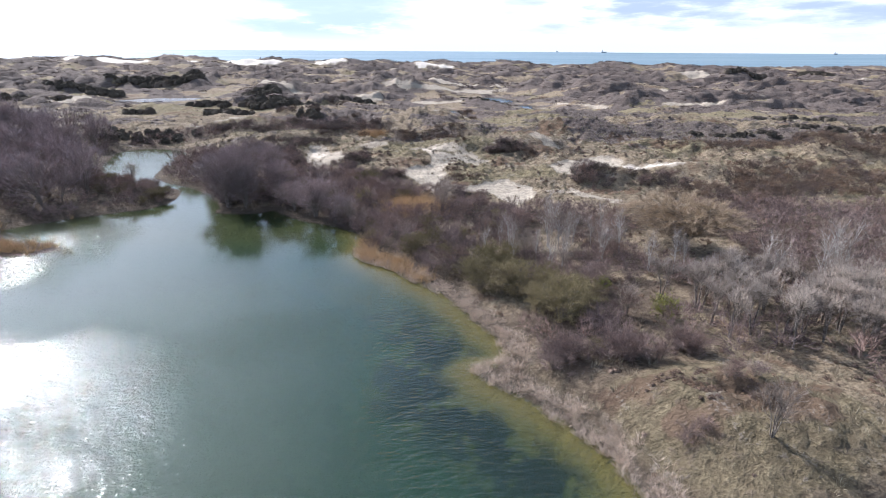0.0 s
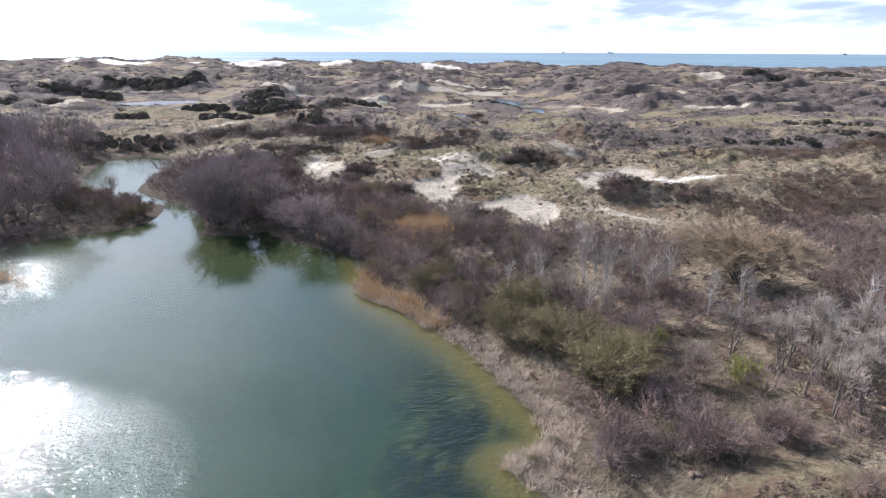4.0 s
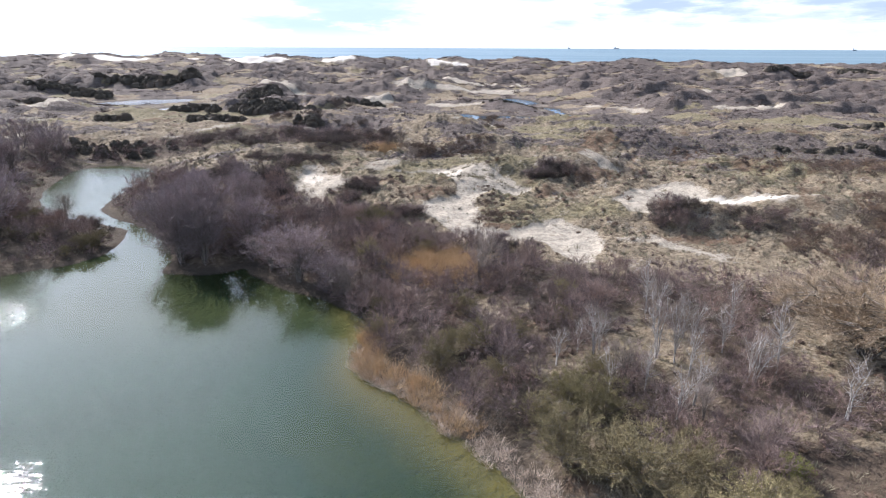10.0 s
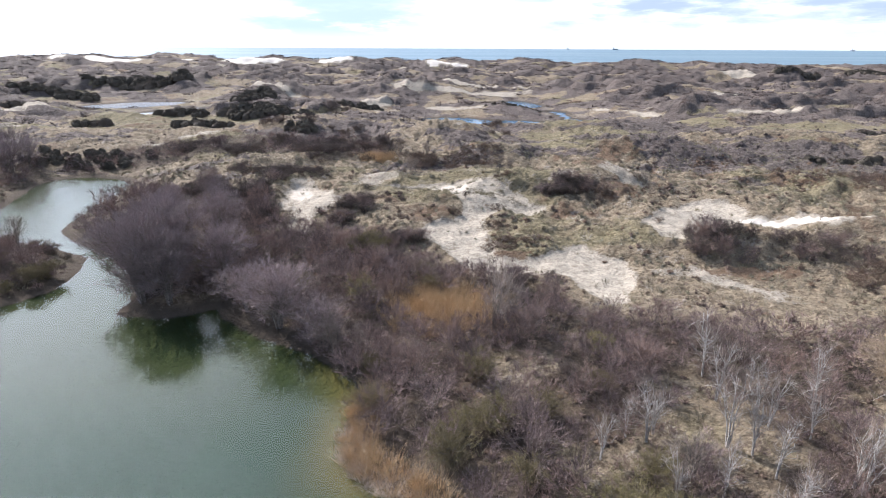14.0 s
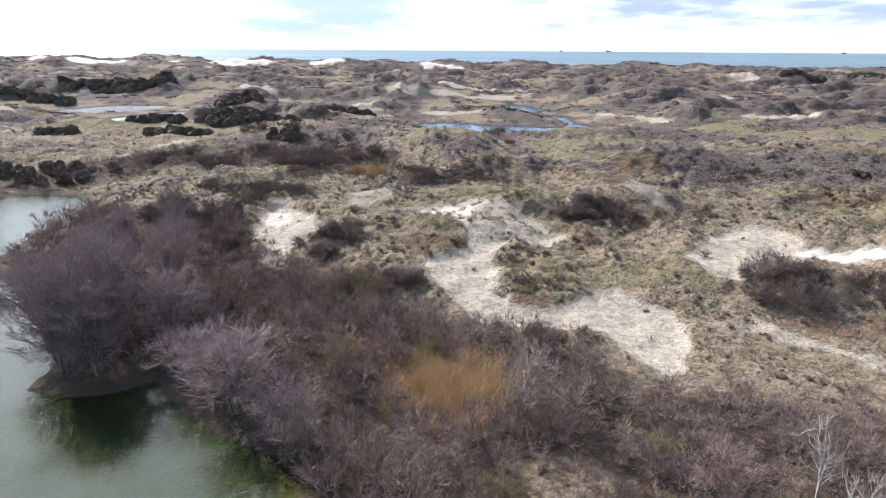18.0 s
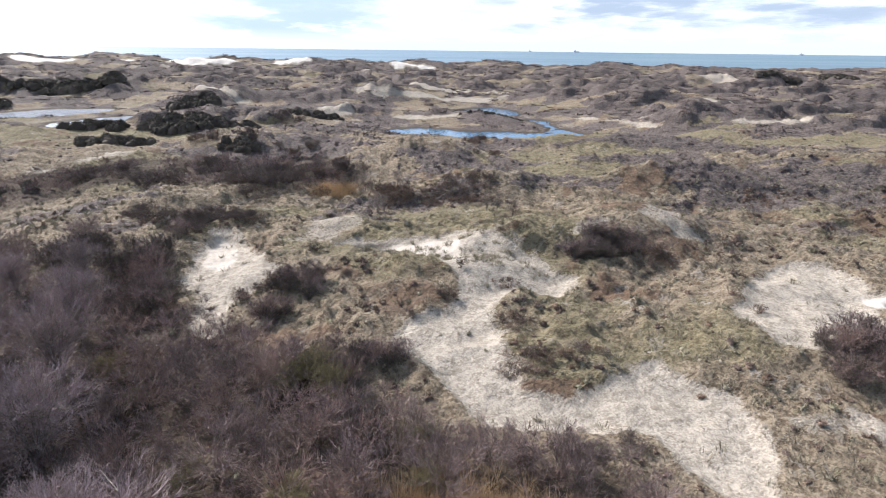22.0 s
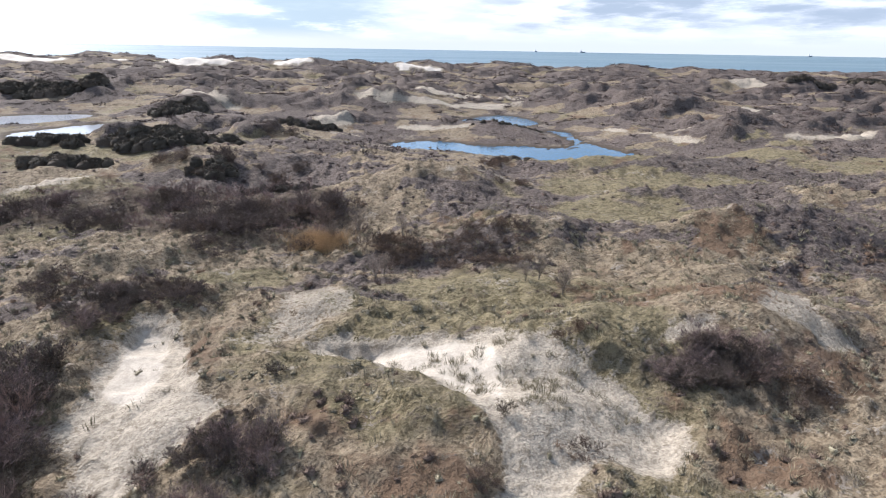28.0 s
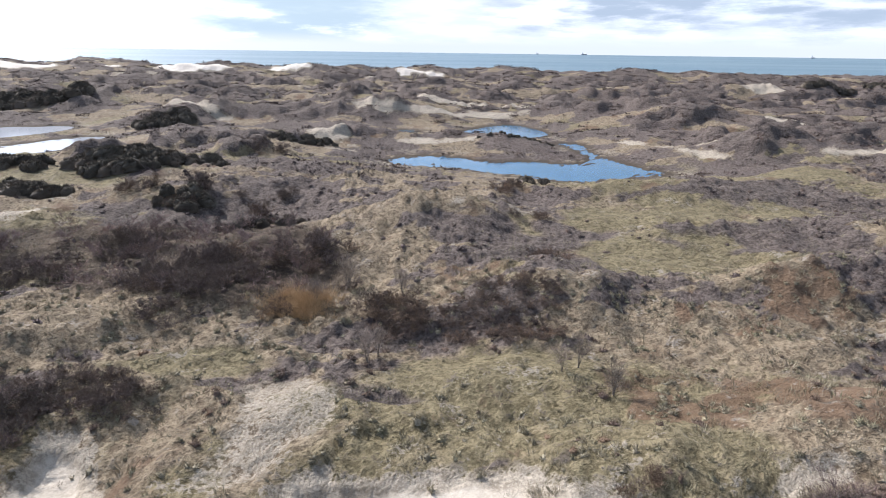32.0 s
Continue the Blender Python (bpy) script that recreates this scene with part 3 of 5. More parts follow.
def twig_material(name, low, high, tip, share=0.35):
    """Bark or blades: each strand its own shade, each plant its own tint."""
    s = Shader(name)
    strand = s.node("ShaderNodeNewGeometry").outputs["Random Per Island"]
    plant = s.attr("tint")
    own = s.node("ShaderNodeObjectInfo").outputs["Random"]
    c = s.mix(s.math("ADD", s.math("MULTIPLY", strand, 0.55), s.math("MULTIPLY", s.ramp(s.noise(9.0, 4, 0.7), 0.36, 0.64), 0.45)), low, high)
    c = s.mix(s.math("MULTIPLY", s.ramp(s.math("FRACT", s.math("ADD", plant, own)), 0.45, 1.0), share), c, tip)
    c = s.mix(s.ramp(s.math("FRACT", s.math("MULTIPLY", s.math("ADD", plant, own), 7.0)), 0.0, 1.0), s.mix(1.0, c, (0.62, 0.62, 0.62), "MULTIPLY"), c)
    return s.done(c, 0.85, None, 0.15)


def bark_material(name, low, high, scale=6.0):
    s = Shader(name)
    n = s.noise(scale, 5, 0.65)
    return s.done(s.mix(s.ramp(n, 0.35, 0.65), low, high), 0.9, s.bump(n, 0.6, 0.03), 0.1)


def water_material(name, tint, waves, small, veil, body):
    """A clear, tinted surface over the bed, with a murky or sheen-painted diffuse body, ripples and calm lanes."""
    s = Shader(name)
    pos = s.where()
    turn = s.node("ShaderNodeMapping")
    turn.inputs["Rotation"].default_value = (0, 0, radians(-25))
    turn.inputs["Scale"].default_value = (1.0, 2.1, 1.0)
    s.link(pos, turn.inputs[0])
    apart = s.node("ShaderNodeSeparateXYZ")
    s.link(pos, apart.inputs[0])
    lanes = s.ramp(s.noise(0.035, 3, 0.5), 0.34, 0.62)
    drift = s.math("MULTIPLY", s.math("SUBTRACT", s.noise(0.09, 4, 0.6), 0.5), 26.0)
    open_water = s.math("MAXIMUM", s.ramp(s.math("ADD", apart.outputs[1], drift), 54, 33), s.math("MULTIPLY", s.ramp(s.math("ADD", apart.outputs[0], drift), -27, -40), s.ramp(apart.outputs[1], 70, 60)))
    ripple = s.noise(small, 2, 0.5, turn.outputs[0])
    swell = s.noise(small * 0.4, 2, 0.5, turn.outputs[0])
    h = s.math("ADD", ripple, s.math("MULTIPLY", swell, 1.6))
    bump = s.node("ShaderNodeBump")
    bump.inputs["Distance"].default_value = waves
    s.link(h, bump.inputs["Height"])
    s.link(s.math("MULTIPLY", s.math("ADD", 0.3, s.math("MULTIPLY", lanes, 0.7)), s.math("ADD", s.math("ADD", 0.05, s.math("MULTIPLY", s.ramp(apart.outputs[1], 86, 94), 0.22)), s.math("MULTIPLY", open_water, 0.9))), bump.inputs["Strength"])
    gloss = s.node("ShaderNodeBsdfGlossy")
    s.link(s.math("ADD", 0.025, s.math("MULTIPLY", open_water, 0.04)), gloss.inputs["Roughness"])
    s.link(bump.outputs[0], gloss.inputs["Normal"])
    clear = s.node("ShaderNodeBsdfTransparent")
    s.link(tint, clear.inputs[0])
    murk_or_sheen = s.node("ShaderNodeBsdfDiffuse")
    s.link(body, murk_or_sheen.inputs[0])
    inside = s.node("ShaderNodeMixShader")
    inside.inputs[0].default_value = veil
    s.link(clear.outputs[0], inside.inputs[1]), s.link(murk_or_sheen.outputs[0], inside.inputs[2])
    fres = s.node("ShaderNodeFresnel")
    fres.inputs[0].default_value = 1.4
    s.link(bump.outputs[0], fres.inputs["Normal"])
    both = s.node("ShaderNodeMixShader")
    s.link(fres.outputs[0], both.inputs[0])
    s.link(inside.outputs[0], both.inputs[1]), s.link(gloss.outputs[0], both.inputs[2])
    s.nt.links.new(both.outputs[0], s.out.inputs[0])
    return s.mat


def sea_material():
    s = Shader("sea_water")
    turn = s.node("ShaderNodeMapping")
    turn.inputs["Scale"].default_value = (0.25, 1.0, 1.0)
    s.link(s.where(), turn.inputs[0])
    band = s.noise(0.004, 4, 0.5, turn.outputs[0])
    c = s.mix(s.ramp(band, 0.38, 0.62), (0.096, 0.148, 0.180), (0.135, 0.185, 0.210))
    return s.done(c, 0.5, s.bump(s.noise(0.12, 4, 0.6, turn.outputs[0]), 0.8, 2.0), 0.22)


def plain_material(name, colour, rough=0.6, metal=0.0):
    s = Shader(name)
    n = s.noise(0.8, 4)
    dark = tuple(v * 0.75 for v in colour)
    return s.done(s.mix(n, dark, colour), rough, None, 0.3, metal)


GROUND = ground_material()
LAKE_WATER = water_material("lake_water", (0.82, 0.90, 0.82), 0.135, 2.3, 0.16, (0.015, 0.037, 0.024))
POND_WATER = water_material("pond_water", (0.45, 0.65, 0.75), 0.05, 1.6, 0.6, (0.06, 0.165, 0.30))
# bright sky reflection painted into the diffuse body as pale grey
PALE_SHEEN_POND = water_material("pale_sheen_pond_water", (0.6, 0.68, 0.72), 0.05, 1.6, 0.85, (0.44, 0.46, 0.50))
SEA_WATER = sea_material()
BARK = bark_material("grey_brown_bark", (0.085, 0.070, 0.058), (0.22, 0.19, 0.16))
BIRCH_BARK = bark_material("pale_birch_bark", (0.22, 0.20, 0.18), (0.50, 0.465, 0.43), 9.0)
BROWN_TWIG = twig_material("purple_brown_twigs", (0.062, 0.044, 0.042), (0.395, 0.290, 0.262), (0.300, 0.195, 0.148), 0.5)
GREY_TWIG = twig_material("grey_twigs", (0.184, 0.148, 0.127), (0.430, 0.351, 0.290), (0.357, 0.252, 0.184))
DARK_TWIG = twig_material("dark_scrub_twigs", (0.071, 0.053, 0.047), (0.205, 0.155, 0.135), (0.142, 0.112, 0.069))
OLIVE_TWIG = twig_material("olive_grey_twigs", (0.116, 0.095, 0.051), (0.315, 0.257, 0.147), (0.210, 0.184, 0.083))
OLIVE_LEAF = twig_material("olive_leaves", (0.100, 0.080, 0.042), (0.285, 0.228, 0.122), (0.200, 0.172, 0.068), 0.7)
YELLOW_LEAF = twig_material("yellow_green_leaves", (0.13, 0.14, 0.030), (0.30, 0.29, 0.080), (0.2, 0.2, 0.05))
DARK_LEAF = twig_material("dark_evergreen_leaves", (0.045, 0.041, 0.032), (0.130, 0.115, 0.086), (0.115, 0.092, 0.074), 0.6)
REED = twig_material("dry_reed", (0.40, 0.270, 0.145), (0.66, 0.480, 0.285), (0.50, 0.29, 0.14))
PALE_REED = twig_material("bleached_reed_litter", (0.42, 0.325, 0.250), (0.68, 0.565, 0.455), (0.50, 0.36, 0.27))
GRASS = twig_material("dune_grass", (0.160, 0.137, 0.090), (0.39, 0.338, 0.245), (0.25, 0.225, 0.135), 0.6)
HEATH_TWIG = twig_material("heath_twigs", (0.076, 0.053, 0.043), (0.252, 0.182, 0.140), (0.242, 0.160, 0.101), 0.6)
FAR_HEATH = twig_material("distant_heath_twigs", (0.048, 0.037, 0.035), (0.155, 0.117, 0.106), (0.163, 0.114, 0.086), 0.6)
SCRUB = twig_material("evergreen_scrub", (0.046, 0.041, 0.033), (0.150, 0.126, 0.096), (0.130, 0.102, 0.080), 0.6)


# ---- mesh helpers ----
def mesh_np(name, verts, faces, material, smooth=False, **attributes):
    me = bpy.data.meshes.new(name)
    verts, faces = np.asarray(verts, np.float32), np.asarray(faces, np.int32)
    me.vertices.add(len(verts))
    me.vertices.foreach_set("co", verts.ravel())
    me.loops.add(faces.size)
    me.loops.foreach_set("vertex_index", faces.ravel())
    me.polygons.add(len(faces))
    me.polygons.foreach_set("loop_start", np.arange(0, faces.size, faces.shape[1], dtype=np.int32))
    me.polygons.foreach_set("use_smooth", np.full(len(faces), smooth))
    for key, values in attributes.items():
        me.attributes.new(key, "FLOAT", "POINT").data.foreach_set("value", np.asarray(values, np.float32))
    me.update(calc_edges=True)
    me.materials.append(material)
    return me


def part(name, me, parent, label=""):
    ob = new(name, me)
    ob.parent = parent
    return tagged(ob, label)


def ground_at(x, y):
    """Heights on the built sheet, by its own grid."""
    x, y = np.atleast_1d(np.asarray(x, float)), np.atleast_1d(np.asarray(y, float))
    ys, us, zz = GRID
    i = np.clip(np.searchsorted(ys, y) - 1, 0, len(ys) - 2)
    a = (y - ys[i]) / (ys[i + 1] - ys[i])
    u = (x + 6) / (52 + 0.86 * np.maximum(y, 0) + 0.9 * np.maximum(-y, 0))
    j = np.clip(np.searchsorted(us, u) - 1, 0, len(us) - 2)
    b = np.clip((u - us[j]) / (us[j + 1] - us[j]), 0, 1)
    return (zz[i, j] * (1 - b) + zz[i, j + 1] * b) * (1 - a) + (zz[i + 1, j] * (1 - b) + zz[i + 1, j + 1] * b) * a


def ground_z(x, y):
    return float(ground_at(x, y)[0])


GRID = []


# ---- the ground, one sheet to the horizon ----
def build_ground():
    ys = [-70.0]
    while ys[-1] < 640:
        y = ys[-1]
        ys.append(y + (1.0 if y < 12 else 0.46 if y < 70 else 0.30 if y < 118 else 0.30 + 0.0088 * (y - 118)))
    ys = np.array(ys + [700, 900, 1500, 3000, 4950])
    t = np.linspace(-1, 1, 600)
    us = np.sign(t) * np.abs(t) ** 1.4
    yy, uu = np.meshgrid(ys, us, indexing="ij")
    xx = uu * (52 + 0.86 * np.maximum(yy, 0) + 0.9 * np.maximum(-yy, 0)) - 6
    zz = height(xx, yy)
    sand, scrub, green, heath, rust = cover(xx, yy)
    r, c = yy.shape
    i = np.arange(r * c).reshape(r, c)
    quads = np.stack([i[:-1, :-1], i[:-1, 1:], i[1:, 1:], i[1:, :-1]], -1).reshape(-1, 4)
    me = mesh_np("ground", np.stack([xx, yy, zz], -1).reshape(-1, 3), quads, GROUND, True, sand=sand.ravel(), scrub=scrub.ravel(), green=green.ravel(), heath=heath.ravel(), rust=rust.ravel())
    GRID.extend([ys, us, zz])
    return tagged(new("ground", me), "rolling dune ground of dry grass, moss and pale blown sand", "ground", kind="structure")


build_ground()


def sheet(name, ring, z, material, label, category="water", grow=1.2):
    p = np.asarray(ring, float)
    edge = np.roll(p, -1, 0) - np.roll(p, 1, 0)
    area = np.sum(p[:, 0] * np.roll(p[:, 1], -1) - np.roll(p[:, 0], -1) * p[:, 1])
    out = np.stack([edge[:, 1], -edge[:, 0]], 1) / (np.linalg.norm(edge, axis=1)[:, None] + 1e-9) * (1 if area > 0 else -1)
    p = p + out * grow
    me = bpy.data.meshes.new(name)
    bm = bmesh.new()
    bm.faces.new([bm.verts.new((a, b, z)) for a, b in (p if area > 0 else p[::-1])])
    bmesh.ops.triangulate(bm, faces=bm.faces[:])
    bm.to_mesh(me)
    bm.free()
    me.materials.append(material)
    ob = new(name, me)
    ob.visible_shadow = material is SEA_WATER
    return tagged(ob, label, category, kind="structure")


sheet("water", LAKE, 0.0, LAKE_WATER, "green dune lake with wind ripples and sun glitter", grow=0.7)
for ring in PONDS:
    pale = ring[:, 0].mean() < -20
    sheet("water", ring, 0.02, PALE_SHEEN_POND if pale else POND_WATER, "shallow dune pond with pale sky sheen painted into its colour" if pale else "shallow blue dune pond with a bare sandy rim", grow=1.5)
sheet("water", [(-4900, 520), (4900, 520), (4900, 4980), (-4900, 4980)], -0.6, SEA_WATER, "grey-blue open sea reaching the horizon", grow=0)


# ---- plants ----
def tube(points, radii, sides=4):
    """A tapered limb along a line of points."""
    pts, V, F = np.asarray(points, float), [], []
    for k, p in enumerate(pts):
        ahead = pts[min(k + 1, len(pts) - 1)] - pts[max(k - 1, 0)]
        ahead /= np.linalg.norm(ahead) + 1e-9
        side = np.cross(ahead, (0.31, 0.92, 0.23))
        side /= np.linalg.norm(side) + 1e-9
        over = np.cross(ahead, side)
        for j in range(sides):
            a = 2 * math.pi * j / sides
            V.append(p + radii[k] * (math.cos(a) * side + math.sin(a) * over))
    for k in range(len(pts) - 1):
        for j in range(sides):
            a, b = k * sides + j, k * sides + (j + 1) % sides
            F += [(a, b, b + sides), (a, b + sides, a + sides)]
    return np.array(V), np.array(F)


def joined(pieces):
    V, F, n = [], [], 0
    for v, f in pieces:
        V.append(v), F.append(f + n)
        n += len(v)
    return np.concatenate(V), np.concatenate(F)


def strands(rng, start, way, length, width, droop=0.0):
    """Thin tapering triangles, one a twig or blade."""
    n = len(start)
    tip = start + way * length[:, None] - np.array([0, 0, 1.0]) * (droop * length)[:, None]
    side = np.cross(way, rng.normal(size=(n, 3)))
    side /= np.linalg.norm(side, axis=1)[:, None] + 1e-9
    half = side * (width * rng.uniform(0.6, 1.2, n))[:, None]
    V = np.stack([start - half, start + half, tip], 1).reshape(-1, 3)
    return V, np.arange(3 * n).reshape(n, 3)


def plant(seed, tall, wide, stems, limbs, twigs, twig, width, lean=0.7, leaves=0, leaf=0.07, low=0.25, thick=0.05, up=0.45):
    """Stems and limbs, twigs, and leaves of a bush or tree with its foot at the origin."""
    rng = np.random.default_rng(seed)
    wood, lines = [], []
    for k in range(stems):
        a = rng.uniform(0, 6.283)
        out = wide * lean * rng.uniform(0.15, 1.0) if stems > 1 else wide * 0.12
        foot = np.array([math.cos(a), math.sin(a), 0]) * (0.06 * wide * rng.uniform(0, 1) if stems > 1 else 0)
        top = np.array([math.cos(a) * out, math.sin(a) * out, tall * rng.uniform(0.72, 0.97) * (1 - 0.25 * (out / wide) ** 2)])
        t = np.linspace(0, 1, 6)[:, None]
        bow = np.array([math.cos(a), math.sin(a), 0]) * out * 0.25
        line = foot + (top - foot) * t + bow * np.sin(t * 3.14) * -0.5 + rng.normal(size=(6, 3)) * 0.022 * tall * t
        line[0, 2] = -0.15
        wood.append(tube(line, thick * tall * 0.2 * (1 - 0.82 * t[:, 0]), 5 if tall > 4 else 3))
        lines.append((line, 1.0))
    for k in range(limbs):
        line, _ = lines[rng.integers(stems)]
        s = rng.uniform(low, 0.95) * 5
        i = min(int(s), 4)
        p = line[i] + (line[i + 1] - line[i]) * (s - i)
        a = rng.uniform(0, 6.283)
        out = np.array([math.cos(a), math.sin(a), 0]) * 0.9 + np.array([p[0], p[1], 0]) / (wide + 0.01) * 0.9
        q = p + out * wide * rng.uniform(0.28, 0.62) + np.array([0, 0, tall * rng.uniform(0.05, 0.28)])
        r = math.hypot(q[0], q[1]) / wide
        q[:2] *= min(1, 1 / max(r, 0.01))
        q[2] = min(q[2], tall * (1.0 - 0.42 * min(r, 1) ** 2))
        mid = (p + q) / 2 + rng.normal(size=3) * 0.04 * tall
        ln = np.array([p, mid, q])
        wood.append(tube(ln, [thick * tall * 0.075, thick * tall * 0.05, thick * tall * 0.015], 3) if tall > 4 else tube(ln[::2], [thick * tall * 0.07, thick * tall * 0.015], 3))
        lines.append((ln, 1.0))
    n1 = twigs
    pick = rng.integers(0, len(lines), n1) if limbs < 2 else np.where(rng.random(n1) < 0.2, rng.integers(0, stems, n1), rng.integers(stems, len(lines), n1))
    start, base = np.zeros((n1, 3)), np.zeros((n1, 3))
    for j in range(n1):
        ln = lines[pick[j]][0]
        s = rng.uniform(0.35, 1.0) * (len(ln) - 1)
        i = min(int(s), len(ln) - 2)
        start[j] = ln[i] + (ln[i + 1] - ln[i]) * (s - i)
        base[j] = ln[i + 1] - ln[i]
    base /= np.linalg.norm(base, axis=1)[:, None] + 1e-9
    dome = start - np.array([0, 0, 0.3 * tall])
    dome /= np.linalg.norm(dome, axis=1)[:, None] + 1e-6
    way = base * 0.35 + dome * 0.6 + rng.normal(size=(n1, 3)) * 0.42 + np.array([0, 0, up * 0.8])
    way /= np.linalg.norm(way, axis=1)[:, None]
    length = twig * rng.uniform(0.45, 1.15, n1)
    fine = [strands(rng, start, way, length, width)]
    s2 = start + way * (length * rng.uniform(0.3, 0.9, n1))[:, None]
    w2 = way + rng.normal(size=(n1, 3)) * 0.42 + np.array([0, 0, up * 0.3])
    w2 /= np.linalg.norm(w2, axis=1)[:, None]
    fine.append(strands(rng, s2, w2, length * 0.6, width * 0.75))
    if leaves:
        at = np.concatenate([s2, start + way * length[:, None]])[rng.integers(0, 2 * n1, leaves)] + rng.normal(size=(leaves, 3)) * twig * 0.12
        out = rng.normal(size=(leaves, 3)) + np.array([0, 0, 0.35])
        out /= np.linalg.norm(out, axis=1)[:, None]
        leafs = strands(rng, at, out, leaf * rng.uniform(0.7, 1.5, leaves), leaf * 0.38)
    else:
        leafs = None
    return joined(wood), joined(fine), leafs


def broom(seed, count, tall, wide, long, width, inner=0.05, outer=0.75, rise=0.5):
    """A low bush of twigs alone, lobed and ragged."""
    rng = np.random.default_rng(seed)
    p = rng.normal(size=(count, 3))
    p[:, 2] = np.abs(p[:, 2])
    p /= np.linalg.norm(p, axis=1)[:, None]
    a = np.arctan2(p[:, 1], p[:, 0])
    lobe = 1 + 0.28 * np.sin(2 * a + rng.uniform(0, 6)) + 0.2 * np.sin(3 * a + rng.uniform(0, 6))
    foot = p * np.array([wide, wide, tall]) * rng.uniform(inner, outer, (count, 1)) * lobe[:, None]
    way = p * np.array([1, 1, 0.7]) + rng.normal(size=(count, 3)) * 0.45 + np.array([0, 0, rise])
    way /= np.linalg.norm(way, axis=1)[:, None]
    return strands(rng, foot, way, long * rng.uniform(0.5, 1.25, count), width)


def cushion(seed, tall, wide, sides, rings, blades, long, width, rise=0.7, ragged=0.3):
    """A low bush: an uneven lobed mass thickly set with short twigs."""
    rng = np.random.default_rng(seed)
    V, F = [], []
    lobe = rng.uniform(0, 6, 2)
    for k in range(rings):
        e = k / rings * 1.45
        for j in range(sides):
            a = 2 * math.pi * (j + 0.5 * (k % 2)) / sides
            r = wide * math.cos(e) * rng.uniform(0.85 - ragged, 0.85 + ragged) * (1 + 0.35 * math.sin(2 * a + lobe[0]) + 0.25 * math.sin(3 * a + lobe[1]))
            V.append((r * math.cos(a), r * math.sin(a), tall * math.sin(e) * rng.uniform(0.9 - ragged, 0.9 + ragged) - (0.1 if k == 0 else 0)))
    V.append((0, 0, tall * 0.75))
    for k in range(rings - 1):
        for j in range(sides):
            a, b = k * sides + j, k * sides + (j + 1) % sides
            F += [(a, b, b + sides), (a, b + sides, a + sides)]
    F += [((rings - 1) * sides + j, (rings - 1) * sides + (j + 1) % sides, len(V) - 1) for j in range(sides)]
    V, F = np.array(V, float), np.array(F)
    pick = F[rng.integers(0, len(F), blades)]
    w = rng.dirichlet((1, 1, 1), blades)[:, :, None]
    foot = (V[pick] * w).sum(1) * 0.97
    way = foot / (np.linalg.norm(foot, axis=1)[:, None] + 1e-6) * 0.8 + rng.normal(size=(blades, 3)) * 0.6 + np.array([0, 0, rise])
    way /= np.linalg.norm(way, axis=1)[:, None]
    return joined([(V, F), strands(rng, foot, way, long * rng.uniform(0.4, 1.3, blades), width)])


def spread(template, places, rng, tilt=0.06):
    """Copies of a template mesh, joined: rows of x, y, z, scale, height scale. Also a tint for each vertex."""
    V0, F0 = template
    P = np.asarray(places, float)
    n, m = len(P), len(V0)
    a = rng.uniform(0, 6.283, n)
    c, s = np.cos(a)[:, None], np.sin(a)[:, None]
    x = (V0[None, :, 0] * c - V0[None, :, 1] * s) * P[:, 3:4]
    y = (V0[None, :, 0] * s + V0[None, :, 1] * c) * P[:, 3:4]
    z = V0[None, :, 2] * P[:, 4:5]
    lx, ly = rng.normal(size=(n, 1)) * tilt, rng.normal(size=(n, 1)) * tilt
    V = np.stack([x + lx * z + P[:, 0:1], y + ly * z + P[:, 1:2], z + P[:, 2:3]], -1).reshape(-1, 3)
    F = (F0[None] + (np.arange(n) * m)[:, None, None]).reshape(-1, F0.shape[1])
    return V, F, np.repeat(rng.random(n), m)


def stuff(name, templates, places, material, label, category, seed=1, tilt=0.06):
    """Very many small plants, as one object."""
    rng = np.random.default_rng(seed)
    places = np.asarray(places, float)
    kinds = rng.integers(0, len(templates), len(places))
    V, F, T, n = [], [], [], 0
    for k, template in enumerate(templates):
        if (kinds == k).any():
            v, f, t = spread(template, places[kinds == k], rng, tilt)
            V.append(v), F.append(f + n), T.append(t)
            n += len(v)
    me = mesh_np(name, np.concatenate(V), np.concatenate(F), material, True, tint=np.concatenate(T))
    return tagged(new(name, me), label, category, kind="stuff")


class Kind:
    """One sort of bush or tree: some built forms, copied wherever it grows."""

    def __init__(self, name, forms, wood, fine, leafy, label, category, group):
        self.name, self.label, self.category, self.group = name, label, category, group
        self.meshes = []
        for w, f, l in forms:
            self.meshes.append((mesh_np("stems", *w, wood, True), mesh_np("twigs", *f, fine, False, tint=np.zeros(len(f[0]))),
                                mesh_np("leaves", *l, leafy, False, tint=np.zeros(len(l[0]))) if l else None))

    def put(self, x, y, size, rng, label="", tall=1.0, z=None):
        k = int(rng.integers(len(self.meshes)))
        stems, twigs, leaves = self.meshes[k]
        root = new(self.name)
        root.empty_display_size = 0.3
        tagged(root, label or self.label, self.category, self.group)
        part("trunk", stems, root)
        part("crown", twigs, root)
        if leaves:
            part("foliage", leaves, root)
        root.matrix_basis = pose(x, y, ground_z(x, y) if z is None else z, 0, 0, rng.uniform(0, 360)) @ Matrix.Diagonal((size, size, size * tall, 1))
        return root


